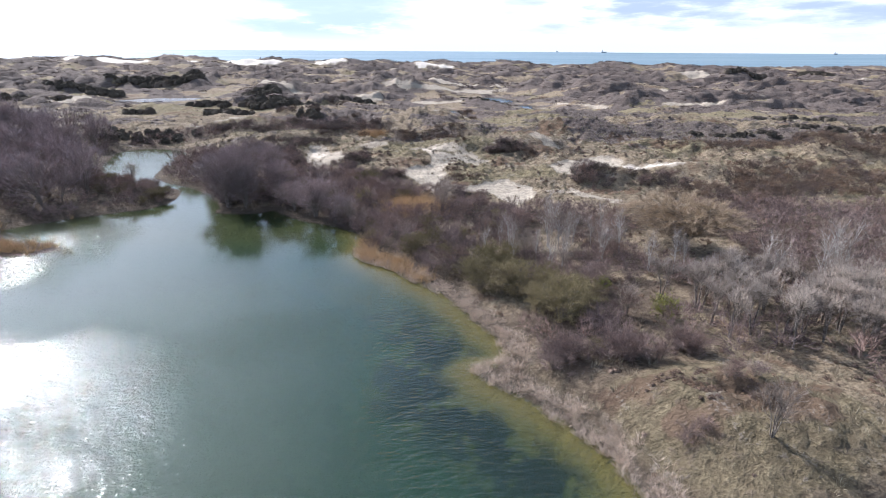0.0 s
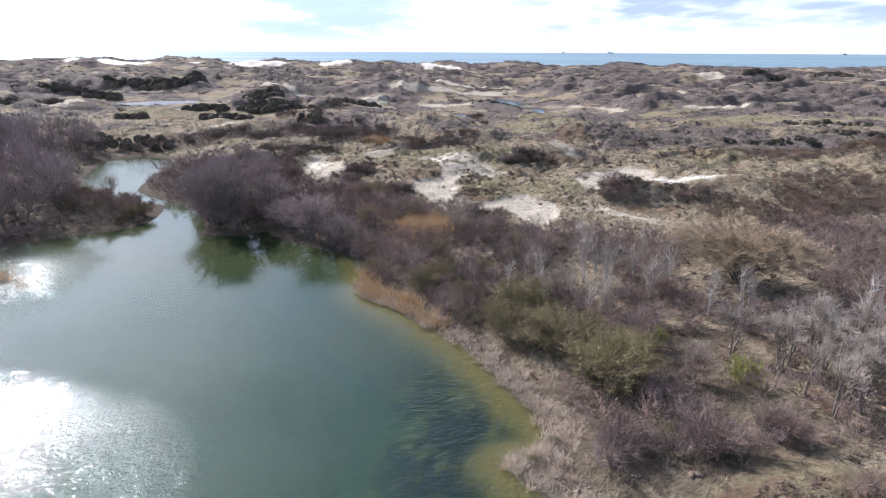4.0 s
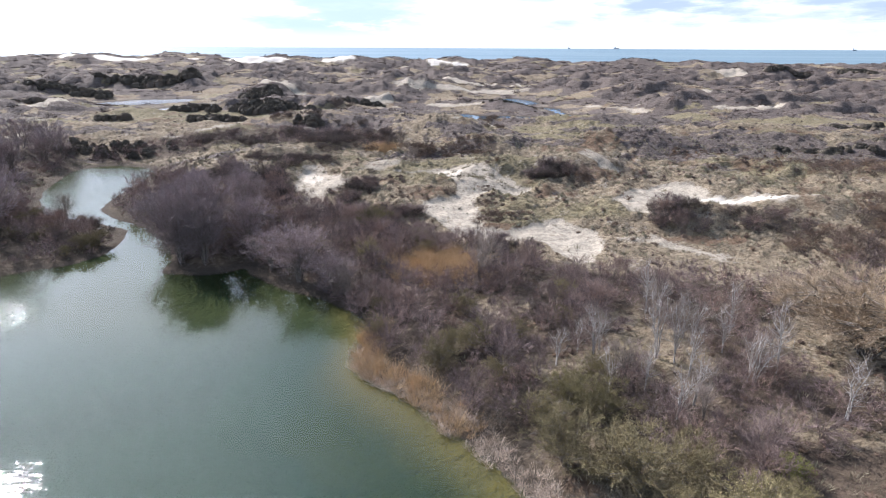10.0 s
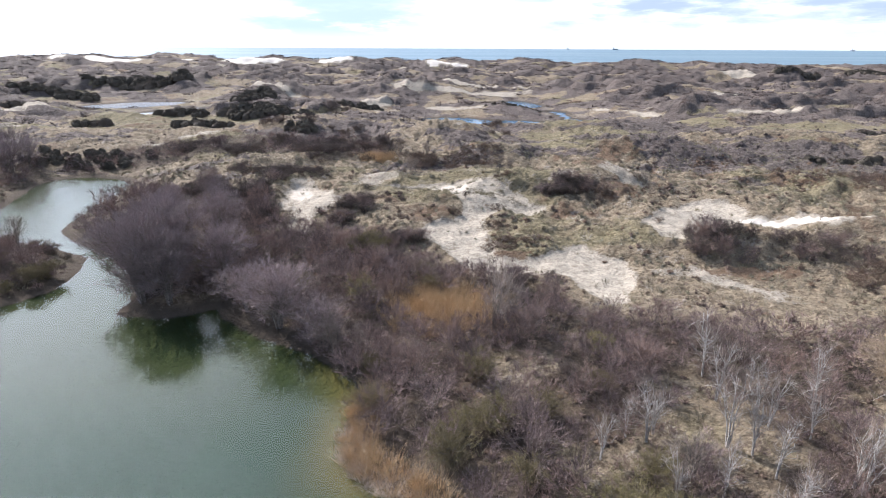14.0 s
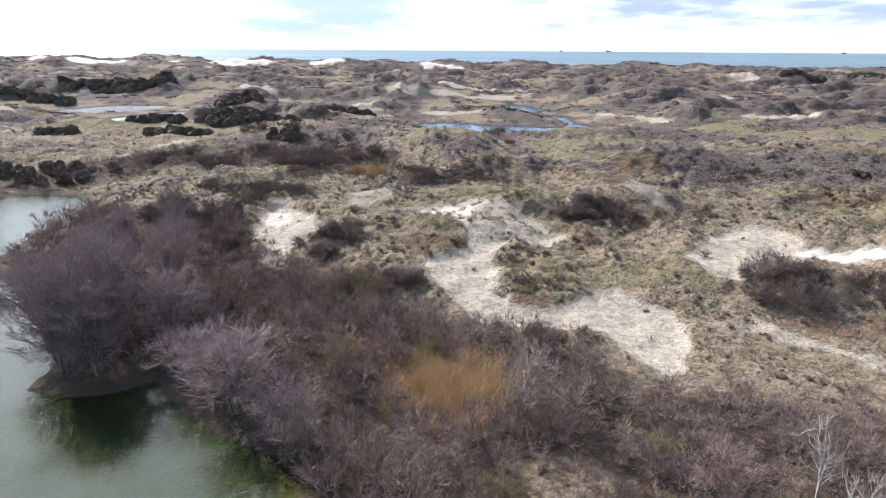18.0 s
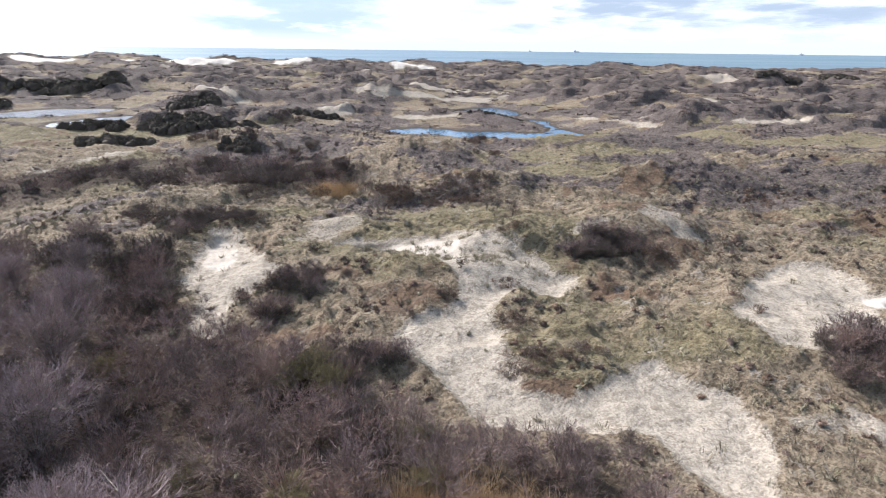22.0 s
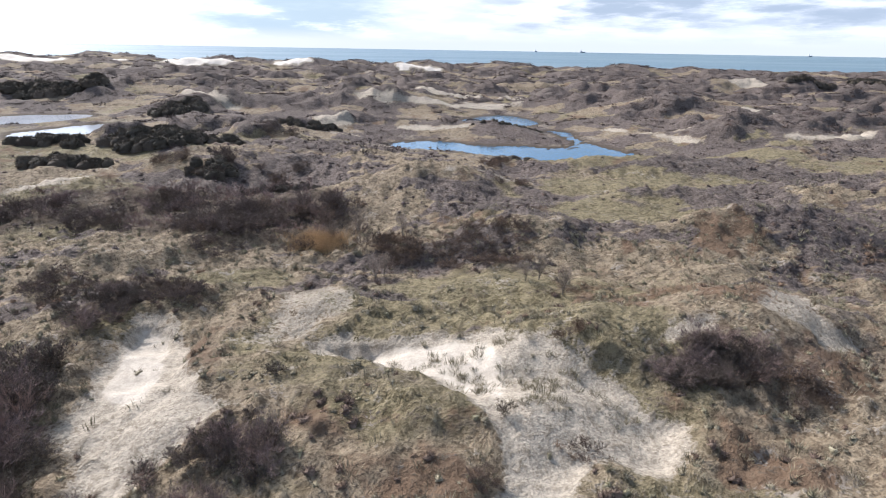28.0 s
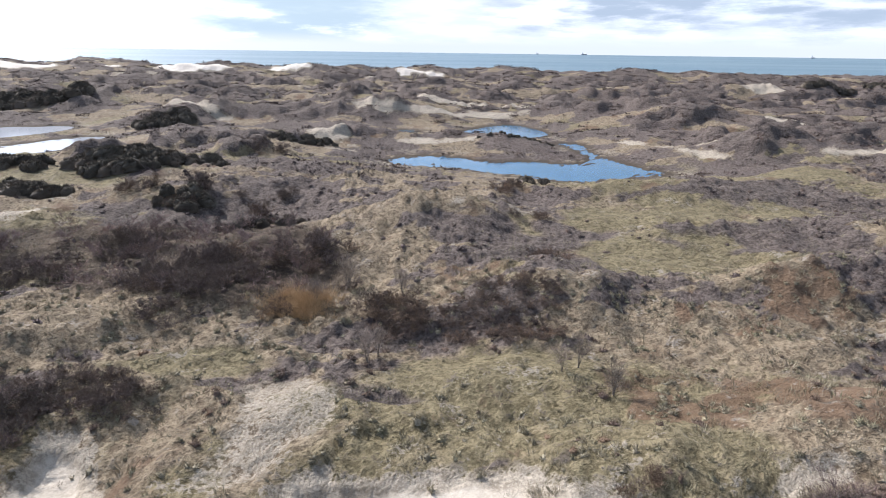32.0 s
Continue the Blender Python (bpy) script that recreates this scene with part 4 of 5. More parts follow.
BROWN = Kind("bare_shrub", [plant(10 + k, 2.2, 1.8, 10, 46, 760, 0.62, 0.0105, lean=0.85, low=0.08) for k in range(5)], BARK, BROWN_TWIG, None,
             "leafless purple-brown shrub in the lakeside thicket", "shrub", "thicket shrubs")
DARK = Kind("dark_shrub", [plant(20 + k, 1.5, 1.7, 9, 44, 760, 0.36, 0.014, lean=0.9, low=0.03, leaves=450, leaf=0.08) for k in range(4)], BARK, DARK_TWIG, DARK_LEAF,
            "dark dense thorny shrub on the dunes", "shrub", "dune shrubs")
OLIVE = Kind("green_shrub", [plant(30 + k, 2.9, 2.4, 14, 130, 2200, 0.40, 0.010, lean=0.9, low=0.02, leaves=11000, leaf=0.055) for k in range(3)], BARK, OLIVE_TWIG, OLIVE_LEAF,
             "rounded olive-green shrub at the lake edge", "shrub", "green shrubs")
YELLOW = Kind("yellow_green_shrub", [plant(40 + k, 2.0, 1.4, 9, 60, 420, 0.4, 0.011, low=0.1, leaves=3600, leaf=0.07) for k in range(2)], BARK, BROWN_TWIG, YELLOW_LEAF,
              "bright yellow-green shrub among grey scrub", "shrub", "green shrubs")
TREE_TWIG = twig_material("purple_grey_tree_twigs", (0.112, 0.084, 0.082), (0.500, 0.392, 0.378), (0.33, 0.245, 0.215), 0.25)
WILLOW = Kind("bare_tree", [plant(50 + k, 8.4, 4.4, 14, 170, 5400, 1.05, 0.0115, lean=0.62, low=0.16) for k in range(3)], BARK, TREE_TWIG, None,
              "tall leafless many-stemmed tree by the water", "tree", "lakeside trees")
GREY = Kind("grey_tree", [plant(60 + k, 4.6, 2.3, 6, 60, 1200, 0.70, 0.0095, lean=0.55, low=0.25) for k in range(4)], BARK, GREY_TWIG, None,
            "pale grey leafless small tree in a grove", "tree", "grey grove")
PALE_TWIG = twig_material("pale_grove_twigs", (0.27, 0.225, 0.192), (0.58, 0.495, 0.425), (0.42, 0.33, 0.26))
GROVE = Kind("grey_tree", [plant(64 + k, 5.0, 2.2, 2, 46, 1200, 0.55, 0.0105, lean=0.6, low=0.62, thick=0.09, up=0.6) for k in range(4)], BARK, PALE_TWIG, None,
             "pale grey leafless tree in a flat-topped grove", "tree", "grey grove")
OAK_TWIG = twig_material("tan_twigs", (0.210, 0.155, 0.103), (0.525, 0.403, 0.276), (0.378, 0.281, 0.156))
OAK = Kind("spreading_tree", [plant(70, 5.8, 6.4, 12, 460, 30000, 0.62, 0.0125, lean=0.95, low=0.25, thick=0.085)], BARK, OAK_TWIG, None,
           "broad leafless tree with crooked spreading limbs", "tree", "")
WOOD = Kind("bare_tree", [plant(90 + k, 6.4, 3.8, 7, 60, 850, 1.25, 0.026, lean=0.7, low=0.12) for k in range(4)], BARK, TREE_TWIG, None,
            "leafless tree in the wood on the far bank", "tree", "far bank wood")
BIRCH = Kind("birch_tree", [plant(80 + k, 5.0, 1.7, 3, 46, 520, 0.6, 0.009, lean=0.6, low=0.25, thick=0.055) for k in range(3)], BIRCH_BARK, GREY_TWIG, None,
             "slender young birch with a white trunk", "tree", "birches")

rng = np.random.default_rng(7)

# lakeside trees in the clump by the inlet and on the west bank
for x, y, s in [(-24, 74, 1.0), (-21.4, 73.4, 0.86), (-26, 77.5, 0.88), (-22.4, 78, 0.95), (-18.2, 77, 0.72), (-25.5, 82.5, 0.8), (-20, 83, 0.7),
                (-30, 85.5, 0.62), (-27, 88, 0.66), (-22, 89, 0.6), (-32, 91.5, 0.45), (-30, 96, 0.45), (-25, 96, 0.5)]:
    WILLOW.put(x, y, s, rng)
for x, y, s, t in [(-11.2, 69.2, 0.95, 0.74), (-7.6, 66.4, 0.62, 0.8), (-14.5, 72, 0.62, 0.8)]:
    WILLOW.put(x, y, s, rng, "broad leafless tree leaning over the dark water", t)
for k in range(190):
    x, y = rng.uniform(-92, -34), rng.uniform(56, 130)
    if ring_distance(np.array([x]), np.array([y]), WESTWOOD)[0] < -1.5 and ring_distance(np.array([x]), np.array([y]), LAKE)[0] > (6.0 if y > 80 else 3.6):
        WOOD.put(x, y, rng.uniform(0.7, 1.15), rng)
OAK.put(30, 53.2, 1.0, rng)
GREY.put(5.0, 66.4, 1.1, rng, "leafless pinkish-grey tree beside orange reeds")
GREY.put(-43.2, 87.3, 0.8, rng, "lone leafless tree on a spit in the lake")
GREY.put(20.2, 21.4, 0.75, rng, "low leafless bush on a mossy mound")
for k in range(130):
    x, y = rng.uniform(22, 46), rng.uniform(24, 41)
    if y > 26 + 0.1 * (x - 24) and y < 42 - 0.18 * (x - 24) and y > 52 - x * 0.75:
        GROVE.put(x, y, rng.uniform(0.75, 0.92), rng)
for k in range(24):
    x, y = rng.uniform(9, 30), rng.uniform(42, 58)
    if abs(y - (62 - 0.55 * x)) < 7 and math.hypot(x - 30.2, y - 54.2) > 6:
        BIRCH.put(x, y, rng.uniform(0.55, 0.9), rng)
for x, y, s in [(15.9, 53.6, 1.0), (16.9, 53, 0.85), (11.8, 54.2, 0.8), (12.4, 54.8, 0.7), (22.8, 51.4, 1.0), (9, 53, 0.6), (20.6, 54, 0.7), (17.6, 60, 0.9), (20.4, 50.6, 0.8), (13.8, 50, 0.7)]:
    BIRCH.put(x, y, s, rng, "young birch with bright white trunks among brown scrub")
for x, y in [(36.5, 41), (38.2, 41.8), (31.5, 41), (40, 43), (42, 40)]:
    BIRCH.put(x, y, 1.3, rng)
OLIVES = [(7.6, 44.4, 0.95), (9.4, 43.2, 0.8), (10.8, 42.4, 1.0), (12.6, 42.2, 0.85), (13.2, 37.4, 1.2), (14.6, 38.8, 0.95), (12, 39.2, 0.7), (8.8, 48.6, 0.8), (10.6, 47.6, 0.75),
                (7, 47.4, 0.6), (1.5, 53.4, 0.7), (3.6, 55.6, 0.65), (2, 55, 0.5), (5.2, 51.6, 0.5)]
for x, y, s in OLIVES:
    OLIVE.put(x, y, 1.12 * s, rng)
OLIVE.put(-6.6, 81.6, 0.62, rng, "round olive-green shrub at the edge of the thicket")
for x, y, s in [(21.4, 37, 1.0), (18, 42.3, 0.75)]:
    YELLOW.put(x, y, s, rng)
GREY.put(18.6, 37.8, 0.62, rng, "grey leafless bush between yellow-green shrubs")
# scrub on the spit at the mouth of the inlet
for k in range(170):
    x, y = rng.uniform(-56, -33), rng.uniform(72, 92)
    if ring_distance(np.array([x]), np.array([y]), LAKE)[0] > 0.8 and abs(y - (66.5 - 0.42 * x)) < 6:
        pick = rng.random()
        (BROWN if pick < 0.55 else OLIVE if pick < 0.8 else DARK).put(x, y, rng.uniform(0.5, 0.95) * (0.7 if pick >= 0.55 and pick < 0.8 else 1), rng, "low scrub on the spit between lake and inlet")

# the thicket: the nearer shrubs one by one, the rest in one
count = 15000
X, Y = rng.uniform(-46, 66, count), rng.uniform(26, 118, count)
ok = (thicket(X, Y) < -0.2) & (ring_distance(X, Y, WESTWOOD) > 0) & ((ring_distance(X, Y, LAKE) > 0.7) | ((ring_distance(X, Y, LAKE) > 0.0) & (Y > 58)))
ok &= (X - 30) ** 2 + (Y - 53) ** 2 > 34
ok &= ((X - 1.6) / 3.9) ** 2 + ((Y - 70) / 3.4) ** 2 + 1.2 * fbm(X, Y, 3.0, 2, 84) > 1.05
ok &= ((X - 20) / 9) ** 2 + ((Y - 25) / 5.5) ** 2 > 1
ok &= ((X - 22) / 5) ** 2 + ((Y - 41) / 3.0) ** 2 > 1
ok &= ~((X > 16) & (X < 50) & (Y > 24) & (Y < 40)) | (rng.random(count) < 0.12)
for x, y, s in OLIVES:
    ok &= (X - x) ** 2 + (Y + 0.6 - y) ** 2 > (2.3 * s) ** 2
ok &= (glade(X, Y) < 0.45) | (rng.random(count) < 0.15)
X, Y = X[ok], Y[ok]
kept = np.zeros(len(X), bool)
for k in range(len(X)):
    room = 0.86 if Y[k] < 84 else 1.1
    if not (kept[:k] & ((X[:k] - X[k]) ** 2 + (Y[:k] - Y[k]) ** 2 < room * room)).any():
        kept[k] = True
X, Y = X[kept], Y[kept]
size = rng.uniform(0.5, 1.2, len(X)) * np.where((X > 8) & (Y > 40), 0.8, 1.0)
near = (np.abs(X + 2) < 24) & (Y < 84)
near &= np.cumsum(near) <= 180
for x, y, s in zip(X[near], Y[near], size[near]):
    pick = rng.random()
    if pick < 0.74:
        BROWN.put(x, y, s, rng)
    elif pick < 0.84:
        DARK.put(x, y, s, rng, "dark dense shrub in the lakeside thicket")
    elif pick < 0.94:
        OLIVE.put(x, y, s * 0.7, rng, "olive-tinged shrub among bare scrub")
    else:
        GREY.put(x, y, s * 0.7, rng, "pale grey leafless bush in the thicket")
more = np.stack([X, Y, ground_at(X, Y), size, size * rng.uniform(0.8, 1.1, len(X))], 1)[~near]
X, Y = rng.uniform(-70, -30, 900), rng.uniform(58, 128, 900)
ok = (ring_distance(X, Y, WESTWOOD) < 0) & (ring_distance(X, Y, LAKE) > 0.6) & (ring_distance(X, Y, LAKE) < 9)
X2, Y2 = rng.uniform(-64, -2, 420), rng.uniform(120, 150, 420)
keep = ring_distance(X2, Y2, HOLLOW) + 2 * fbm(X2, Y2, 6.0, 3, 82) < -0.3
X, Y = np.concatenate([X[ok], X2[keep]]), np.concatenate([Y[ok], Y2[keep]])
size = rng.uniform(0.45, 0.95, len(X))
more = np.concatenate([more, np.stack([X, Y, ground_at(X, Y), size, size * rng.uniform(0.7, 1.0, len(X))], 1)])
close = (np.abs(more[:, 0] + 6) < 30) & (more[:, 1] < 104)
stuff("thicket", [plant(110 + k, 2.1, 1.8, 7, 22, 360, 0.60, 0.0120, lean=0.85, low=0.06)[1] for k in range(5)], more[close], BROWN_TWIG,
      "dense leafless purple-brown scrub", "shrubs", 3)
stuff("thicket", [plant(120 + k, 2.1, 1.8, 6, 14, 140, 0.68, 0.026, lean=0.85, low=0.06)[1] for k in range(5)], more[~close], BROWN_TWIG,
      "dense leafless purple-brown scrub away from the shore", "shrubs", 3)

# shrubs scattered and gathered on the dunes: x, y, spread along and across, number, size
CLUMPS = [(18, 97.6, 3.2, 1.5, 60, 0.66), (21.8, 95.4, 1.3, 0.9, 8, 0.5), (10, 100.7, 1.1, 0.4, 7, 0.34), (-9.2, 92.8, 3.2, 2.7, 34, 0.66), (28.6, 79.7, 3.2, 2.6, 30, 0.8),
          (37.8, 79, 5, 2.2, 24, 0.75), (5.2, 94.5, 0.3, 0.3, 1, 0.5), (-7.1, 99.4, 0.3, 0.3, 1, 0.7), (0.5, 88.1, 0.4, 0.4, 3, 0.36), (3.6, 90.9, 0.7, 0.4, 4, 0.4),
          (33, 85.4, 0.3, 0.3, 1, 0.45), (-4.4, 83.2, 3, 1.5, 26, 0.7), (-1.2, 83.6, 1.7, 1.2, 12, 0.62), (25.1, 85.8, 0.5, 0.4, 2, 0.36), (8.6, 92.4, 1.4, 0.5, 7, 0.32), (7.6, 82.8, 2, 2, 20, 0.36), (11.4, 83, 1.7, 0.9, 10, 0.36), (7.6, 87.3, 1.5, 1.1, 10, 0.36),
          (9.6, 75, 2.6, 1.2, 14, 0.55), (-19.3, 93, 2.7, 3.2, 26, 0.95), (-22, 99.4, 2.6, 3, 16, 1.2), (-29.3, 104.4, 2.6, 3.3, 16, 1.2), (-21.4, 107.6, 1.6, 2.4, 9, 0.8),
          (-18.6, 112, 3.8, 2.6, 40, 0.5), (-26.4, 113.2, 2.6, 2.4, 22, 0.51), (-20.7, 110.4, 1.4, 1.6, 10, 0.75), (-15.6, 110.6, 2, 1.6, 14, 0.45), (-17.3, 128.5, 5.4, 5, 50, 1.05), (-26.4, 137, 3.6, 3.4, 18, 0.9),
          (-9, 134, 2.8, 3.4, 16, 1.0), (-10.3, 123, 2.1, 1.8, 9, 0.7), (-16.9, 121.5, 2.4, 1.5, 10, 0.6), (-33, 132.4, 4, 3.4, 22, 0.7), (-44, 136, 6, 3, 22, 0.9),
          (-0.6, 121, 2.8, 2.5, 26, 0.75), (8, 119.6, 5, 3.8, 100, 0.42), (-4.5, 134.4, 0.5, 0.5, 2, 0.9), (-4.1, 127.4, 0.5, 0.5, 2, 0.8), (-17.2, 152, 0.7, 0.7, 3, 1.2),
          (-26, 158, 1.2, 1.2, 5, 1.4), (-20.7, 158, 0.6, 0.6, 2, 0.8), (-34, 157.6, 2.6, 2, 8, 1.0), (-26.6, 151.8, 1.6, 1.6, 6, 1.0), (-15.8, 160.2, 2.2, 1.8, 6, 0.8),
          (-24.5, 193, 4, 3, 10, 1.0), (46, 73, 9, 4.5, 80, 0.8), (62, 80, 13, 8, 130, 0.85), (86, 95, 16, 9, 110, 1.0), (62, 99, 12, 5, 70, 0.7), (92, 72, 16, 9, 90, 1.0), (14.8, 143.2, 2.4, 1.2, 8, 0.6), (15.4, 158, 2.4, 3, 14, 0.7), (15, 131.4, 1.8, 2.4, 10, 0.6)]
NEAR_CLUMPS = [(12.5, 31.2, 1.6, 0.8, 7, 0.8), (16.5, 30.8, 2.2, 0.8, 10, 0.85), (20.5, 32, 2.0, 1.0, 9, 0.8), (22, 26.6, 1.6, 0.7, 6, 0.45), (17, 22, 1.2, 0.8, 4, 0.4)]
for cx, cy, ra, rb, count, size in NEAR_CLUMPS:
    for k in range(count):
        a, r = rng.uniform(0, 6.283), math.sqrt(rng.random())
        BROWN.put(cx + ra * r * math.cos(a), cy + rb * r * math.sin(a), size * rng.uniform(0.7, 1.15), rng, "leafless brown shrub at the foot of a mossy mound")
low_shrubs, brown_shrubs = [], []
for cx, cy, ra, rb, count, size in CLUMPS:
    far_off = cy > 118 or cx > 40 or (size < 0.52 and count > 1)
    for k in range(int(count * 1.5) if far_off else count):
        a, r = rng.uniform(0, 6.283), math.sqrt(rng.random())
        x, y, grown = cx + ra * r * math.cos(a), cy + rb * r * math.sin(a), size * rng.uniform(0.6, 1.15)
        if far_off:
            (brown_shrubs if rng.random() < (0.8 if cx > -4 else 0.15) else low_shrubs).append((x, y, ground_z(x, y), grown, grown * rng.uniform(0.85, 1.1)))
        else:
            (DARK if rng.random() < 0.7 or count == 1 else BROWN).put(x, y, grown, rng, "" if count > 1 else "single round dark bush in pale sand")
shrub_forms = [joined([p[0], p[1], p[2]]) for p in [plant(150 + k, 1.5, 1.6, 7, 26, 300, 0.36, 0.019, lean=0.9, low=0.04, leaves=260, leaf=0.10) for k in range(5)]]
stuff("dune_scrub", shrub_forms, low_shrubs, DARK_TWIG, "dark rounded shrubs in the dune hollows", "shrubs", 31)
stuff("dune_scrub", shrub_forms, brown_shrubs, HEATH_TWIG, "brown leafless shrubs on the dune slopes", "shrubs", 32)
for x, y, s in [(12.3, 109.3, 0.5), (11.2, 112.3, 0.5), (-2.1, 115.6, 0.5), (-1.4, 116.4, 0.45), (10, 111.8, 0.4), (0.4, 124.6, 0.55), (-4.2, 127, 0.7), (-6.5, 124, 0.5)]:
    GREY.put(x, y, s, rng, "small wind-bent leafless tree on the dune")

# far scrub, joined
FAR_CLUMPS = [(-42, 173, 8, 5, 60, 1.8), (-62, 243, 8, 4, 50, 2.2), (-50, 160, 7, 2.5, 30, 1.7), (-60, 174, 6, 3, 30, 1.7), (-122, 283, 24, 7, 110, 2.8),
              (-138, 250, 16, 5, 60, 2.2), (-130, 200, 14, 5, 60, 2.0), (-75, 161, 4, 2, 10, 1.6), (-27, 154, 4, 3, 12, 1.7), (-33, 178, 4, 3, 14, 1.8), (-20, 208, 7, 3, 24, 1.3),
              (30, 217, 10, 2, 26, 0.8), (-60, 130, 12, 4, 34, 1.3), (22, 172, 4, 2, 12, 1.0), (187, 318, 12, 4, 36, 2.4), (279, 392, 16, 5, 40, 2.6)]
FAR_RIDGES = [(70, 116, 10, 2.5, 40, 1.0), (98, 124, 14, 2.5, 44, 1.1), (103, 147, 12, 3, 40, 1.1), (66, 142, 8, 2, 26, 0.9), (-16, 148, 5, 3, 14, 1.2), ]
far = []
for cx, cy, ra, rb, count, size in FAR_CLUMPS + FAR_RIDGES:
    for k in range(count):
        a, r = rng.uniform(0, 6.283), math.sqrt(rng.random())
        far.append((cx + ra * r * math.cos(a), cy + rb * r * math.sin(a), size * rng.uniform(0.6, 1.1)))
far = np.array(far)
zs = ground_at(far[:, 0], far[:, 1])
keep = zs > 0.2
dark_low = [cushion(130 + k, 1.0, 0.90, 9, 4, 520, 0.26, 0.030, 0.3, 0.12) for k in range(5)]
stuff("dune_scrub", dark_low, np.stack([far[:, 0], far[:, 1], zs, far[:, 2], far[:, 2] * 0.95], 1)[keep], SCRUB, "dark evergreen scrub on distant dunes", "shrubs", 4)


def scatter(count, y0, y1, seed, half=None):
    r = np.random.default_rng(seed)
    y = y0 + (y1 - y0) * r.random(count) ** 0.8
    x = r.uniform(-1, 1, count) * (30 + 0.80 * y if half is None else half)
    return x, y, r


def tuft(seed, blades, tall, out, width):
    r = np.random.default_rng(seed)
    a = r.uniform(0, 6.283, blades)
    lean = r.uniform(0.1, 0.9, blades)
    foot = np.stack([np.cos(a) * out * 0.3, np.sin(a) * out * 0.3, np.full(blades, -0.03)], 1) * r.uniform(0.2, 1, (blades, 1))
    way = np.stack([np.cos(a) * lean, np.sin(a) * lean, np.ones(blades)], 1)
    way /= np.linalg.norm(way, axis=1)[:, None]
    return strands(r, foot, way, tall * r.uniform(0.6, 1.1, blades), width)


def settle(x, y, r, want, size0, size1, grow=0.0):
    """Keep the places where the ground cover wants this plant."""
    sand, scrub, green, low, _ = cover(x, y)
    z = ground_at(x, y)
    ok = (r.random(len(x)) < want(sand, np.maximum(scrub, low), green) * (1 - 0.8 * turf(x, y))) & (z > 0.15)
    s = r.uniform(size0, size1, len(x)) * (1 + grow * np.maximum(0, y - 90) / 100)
    return np.stack([x, y, z, s, s * r.uniform(0.8, 1.2, len(x))], 1)[ok]


# grass tussocks and low heath over the dunes
tufts = [tuft(200 + k, 17, 0.34, 0.9, 0.0135) for k in range(5)]
x, y, r = scatter(52000, 18, 150, 11)
sx, sy = rng.uniform(-1, 13, 420), rng.uniform(94.5, 103, 420)
keep = (ring_distance(sx, sy, SLOPE) < -0.3) & (fbm(sx, sy, 3.0, 3, 93) > -0.05)
sx, sy = sx[keep], sy[keep]
marram = np.stack([sx, sy, ground_at(sx, sy), rng.uniform(0.7, 1.5, len(sx)), rng.uniform(0.7, 1.3, len(sx))], 1)
stuff("dune_grass", [tuft(205 + k, 26, 0.40, 0.7, 0.013) for k in range(4)], marram, GRASS, "sparse marram tufts in the blown sand", "grass", 5)
stuff("dune_grass", tufts, settle(x, y, r, lambda a, b, c: (0.9 - 0.8 * sstep(a, 0.15, 0.6)) * (1 - 0.5 * b) * 0.75 * (0.3 + 0.7 * sstep(fbm(x, y, 2.2, 3, 97), -0.15, 0.2)), 0.6, 1.7), GRASS,
      "tussocks of dry straw-coloured dune grass", "grass", 5)
tussocks = [cushion(210 + k, 0.07, 0.19, 6, 2, 58, 0.25, 0.012, 1.0) for k in range(10)]
x, y, r = scatter(17000, 72, 128, 12, 62)
stuff("dune_grass", tussocks, settle(x, y, r, lambda a, b, c: 0.75 * sstep(fbm(x, y, 3.5, 3, 99), -0.12, 0.25) * (1 - 0.95 * sstep(a, 0.2, 0.5)) * (1 - 0.6 * b), 0.55, 1.5), GRASS,
      "rounded tussocks of bleached dune grass", "grass", 6)
# brown creeping willow: x, y, spread along and across
MATS = [(7.6, 83, 2.4, 2.8), (10.2, 81.6, 2, 1.4), (10.3, 88.7, 2.4, 1.6), (11.6, 83.2, 1.8, 1.1), (-2.6, 90, 1.8, 4), (14.5, 92, 2, 1.6), (-4, 95, 2.6, 2), (20, 72, 3, 4), (23.5, 75, 4, 4), (30, 98, 4, 3), (27, 91, 4, 2),
        (8.2, 119.4, 4.4, 4.2), (-0.6, 121, 3.2, 3), (15, 132, 2.4, 5), (6, 134, 7, 4), (46, 116, 6, 2.6), (60.8, 130, 5, 1.8), (36.5, 120, 4, 1.4), (37.5, 131, 4, 2), (-20, 111, 5, 3),
        (-26, 113, 3.4, 2.6), (-33, 132, 6, 4), (-17, 128, 7, 5), (52, 103, 10, 4), (36, 79, 8, 3), (40, 70, 8, 3), (26, 211, 7, 3)]


def matted(x, y):
    out = 0.22 * sstep(fbm(x, y, 8.0, 4, 95, 0.65), 0.24, 0.40)
    for mx, my, ra, rb in MATS:
        out = np.maximum(out, sstep(np.hypot((x - mx) / ra, (y - my) / rb) + 1.1 * fbm(x, y, 2.4, 3, 98), 1.1, 0.4))
    return out


heath = [cushion(220 + k, 0.15, 0.27, 6, 3, 104, 0.25, 0.0125) for k in range(10)]
x, y, r = scatter(15000, 74, 118, 13, 75)
near_low = settle(x, y, r, lambda a, b, c: (0.012 + 0.8 * np.maximum(0.15 * b, matted(x, y))) * (1 - 0.97 * sstep(a, 0.2, 0.5)), 0.35, 1.3)
x, y, r = scatter(5200, 14, 76, 15, 46)
x, y = np.abs(x) + 2, y
mx, my = rng.uniform(15, 24.5, 900), rng.uniform(23.5, 28.5, 900)
keep = (fbm(mx, my * 1.8, 2.6, 3, 87) > 0.12) & (np.hypot((mx - 19.6) / 4, (my - 26) / 2.2) < 1)
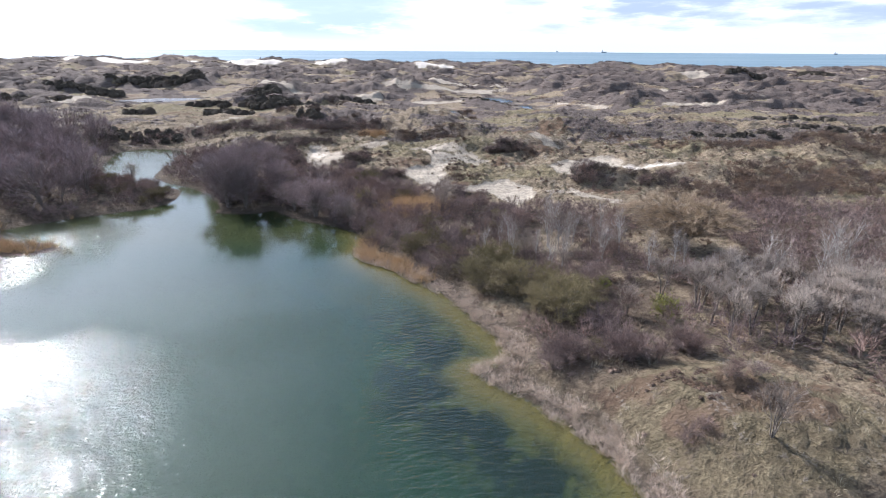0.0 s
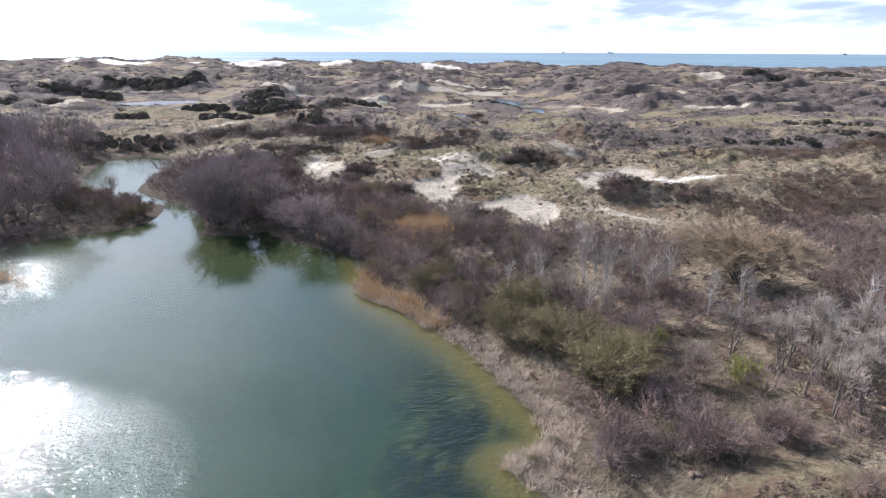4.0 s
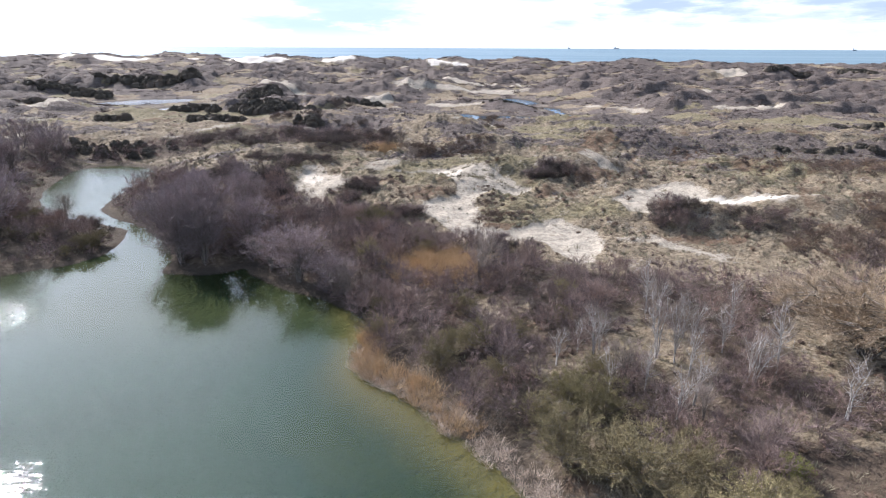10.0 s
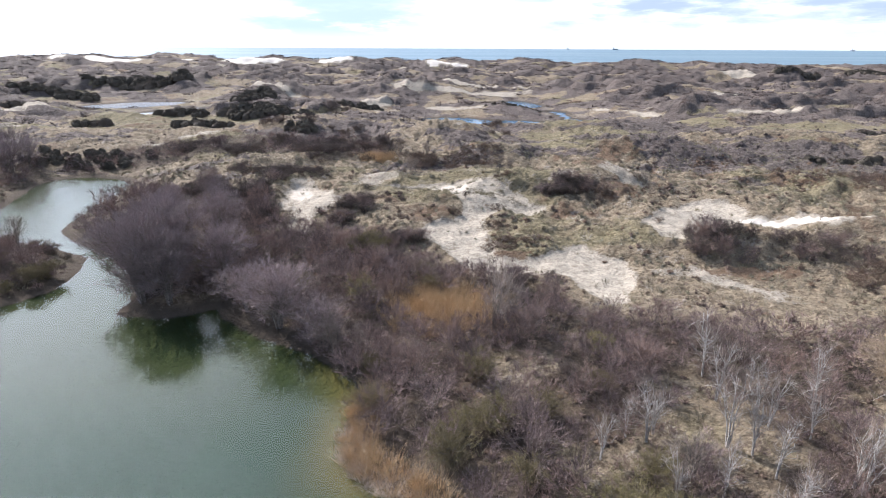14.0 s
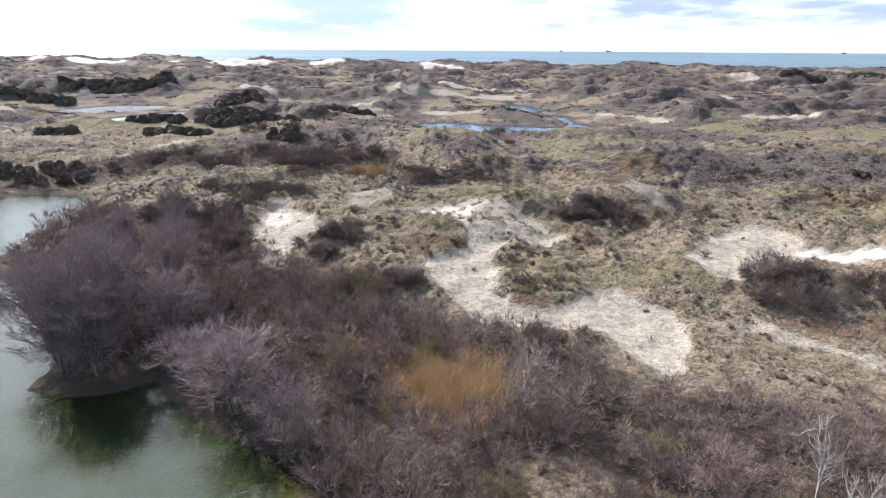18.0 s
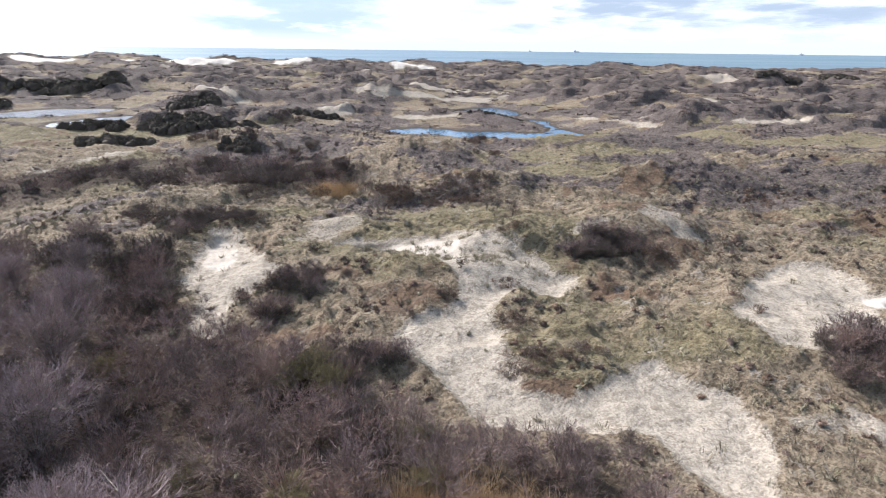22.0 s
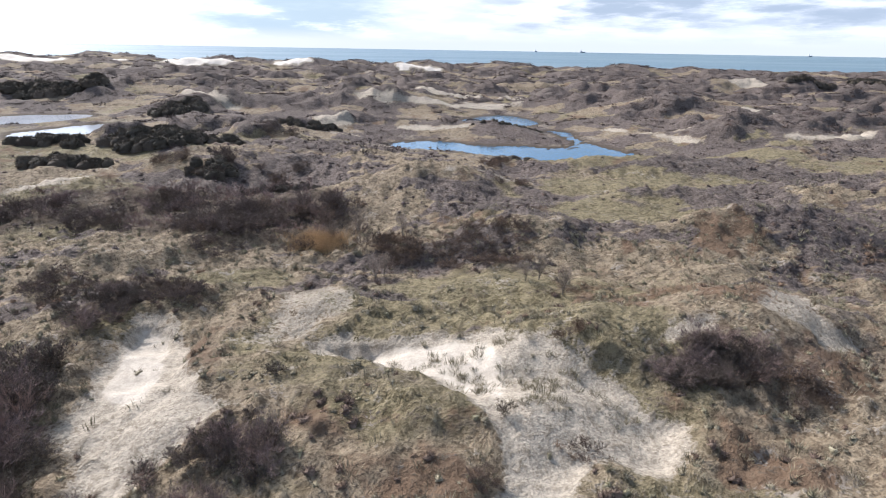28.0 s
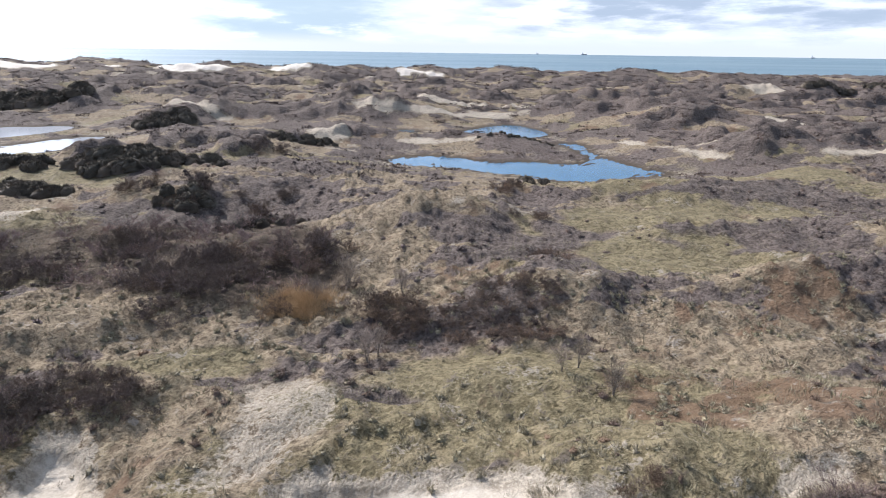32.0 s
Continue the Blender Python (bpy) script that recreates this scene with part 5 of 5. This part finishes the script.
mx, my = mx[keep], my[keep]
ms = rng.uniform(0.3, 0.65, len(mx))
near_low = np.concatenate([near_low, np.stack([mx, my, ground_at(mx, my), ms, ms], 1)])
stuff("heath", heath, np.concatenate([near_low, settle(x, y, r, lambda a, b, c: 0.5 * sstep(fbm(x, y, 5.0, 3, 96), -0.05, 0.2) * (1 - sstep(a, 0.15, 0.4)), 0.4, 1.1)]), HEATH_TWIG,
      "low purple-brown creeping willow and heath", "heath", 7)
mid_heath = [cushion(236 + k, 0.20, 0.36, 6, 2, 40, 0.27, 0.020) for k in range(8)]
x, y, r = scatter(13000, 116, 175, 16)
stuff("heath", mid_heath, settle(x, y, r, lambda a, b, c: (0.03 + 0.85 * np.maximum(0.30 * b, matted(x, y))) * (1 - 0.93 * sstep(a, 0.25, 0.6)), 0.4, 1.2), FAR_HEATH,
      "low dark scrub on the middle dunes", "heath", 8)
far_heath = [broom(230 + k, 26, 0.26, 1.15, 0.34, 0.085, 0.15, 1.0, 0.02) for k in range(4)]
x, y, r = scatter(15000, 165, 470, 14)
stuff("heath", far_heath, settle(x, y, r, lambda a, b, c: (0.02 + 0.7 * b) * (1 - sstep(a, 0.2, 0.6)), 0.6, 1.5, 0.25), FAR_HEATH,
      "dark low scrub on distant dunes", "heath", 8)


# reeds
def along_shore(count, lo, hi, seed, keep=lambda x, y: True):
    r = np.random.default_rng(seed)
    ring = smooth_ring(EAST_SHORE + WEST_SHORE, 10)
    k = r.integers(0, len(ring), count)
    nxt = ring[(k + 1) % len(ring)]
    t = r.random((count, 1))
    p = ring[k] * (1 - t) + nxt * t + r.normal(size=(count, 2)) * 2.2
    d = ring_distance(p[:, 0], p[:, 1], LAKE)
    ok = (d > lo) & (d < hi) & keep(p[:, 0], p[:, 1])
    return p[ok], r


reed_stand = [tuft(240 + k, 30, 1.5, 0.5, 0.009) for k in range(4)]
p, r = along_shore(9000, -0.3, 1.7, 21, lambda x, y: ((y > 47) & (y < 60) & (x > -8) & (x < 4)) | ((x < -30) & (y > 56) & (y < 70) & (np.sin(x * 0.7 + y * 0.45) > 0.95)))
q = np.stack([1.6 + 3.9 * r.normal(size=640) * 0.55, 70 + 3.4 * r.normal(size=640) * 0.55], 1)
q2 = np.stack([-45 + 7 * r.normal(size=260) * 0.5, 58 + 1.5 * r.normal(size=260) * 0.6], 1)
q3 = np.stack([-7.8 + 2.4 * r.normal(size=300) * 0.5, 123.6 + 2 * r.normal(size=300) * 0.55], 1)
p = np.concatenate([p[:1500], q, q2, q3])
z = np.maximum(ground_at(p[:, 0], p[:, 1]), -0.1)
s = r.uniform(0.45, 1.2, len(p))
stuff("reeds", reed_stand, np.stack([p[:, 0], p[:, 1], z, s, s], 1), REED, "standing orange-brown winter reeds at the water's edge", "reeds", 9, 0.2)
p, r = along_shore(13000, -0.6, 1.5, 22, lambda x, y: (y > 4) & (y < 57) & (x > -6) & (np.sin(x * 1.9) * np.sin(y * 1.3 + x) > -0.55))
litter = []
for k in range(4):
    v, f = tuft(250 + k, 30, 1.1, 0.6, 0.008)
    litter.append((v * np.array([1.1, 1.1, 0.58]), f))
z = np.maximum(ground_at(p[:, 0], p[:, 1]), 0.0)
s = r.uniform(0.5, 1.15, len(p))
stuff("reed_litter", litter, np.stack([p[:, 0], p[:, 1], z, s, s], 1), PALE_REED, "bleached flattened reed litter along the shore", "reeds", 10)


# ships on the horizon
def ship(x, y, long, label):
    hull_m, house_m = plain_material("dark_hull", (0.26, 0.29, 0.33)), plain_material("pale_superstructure", (0.50, 0.53, 0.57))
    root = new("ship")
    tagged(root, label, "ship", "ships at sea")

    def block(name, x0, x1, y0, y1, z0, z1, material, taper=0.0):
        bm = bmesh.new()
        lower = [bm.verts.new(v) for v in ((x0 + taper, y0, z0), (x1 - taper, y0, z0), (x1 - taper, y1, z0), (x0 + taper, y1, z0))]
        upper = [bm.verts.new((v[0], v[1], z1)) for v in ((x0, y0), (x1, y0), (x1, y1), (x0, y1))]
        bm.faces.new(lower[::-1]), bm.faces.new(upper)
        for k in range(4):
            bm.faces.new((lower[k], lower[(k + 1) % 4], upper[(k + 1) % 4], upper[k]))
        bmesh.ops.bevel(bm, geom=bm.edges[:], offset=0.3, segments=1, affect="EDGES")
        me = bpy.data.meshes.new(name)
        bm.to_mesh(me)
        bm.free()
        me.materials.append(material)
        return part(name, me, root)

    block("hull", -long / 2, long / 2, -6, 6, -1, 7, hull_m, long * 0.05)
    block("superstructure", -long * 0.42, -long * 0.22, -5, 5, 7, 15, house_m)
    block("funnel", -long * 0.34, -long * 0.29, -2, 2, 15, 18, hull_m)
    block("mast", long * 0.3, long * 0.32, -0.8, 0.8, 7, 13, house_m)
    root.matrix_basis = pose(x, y, -0.6, 0, 0, rng.uniform(-12, 12))


ship(1488, 4600, 44, "distant cargo ship on the horizon")
ship(1115, 4600, 16, "small distant vessel on the horizon")
ship(2943, 4000, 30, "distant low ship on the horizon")
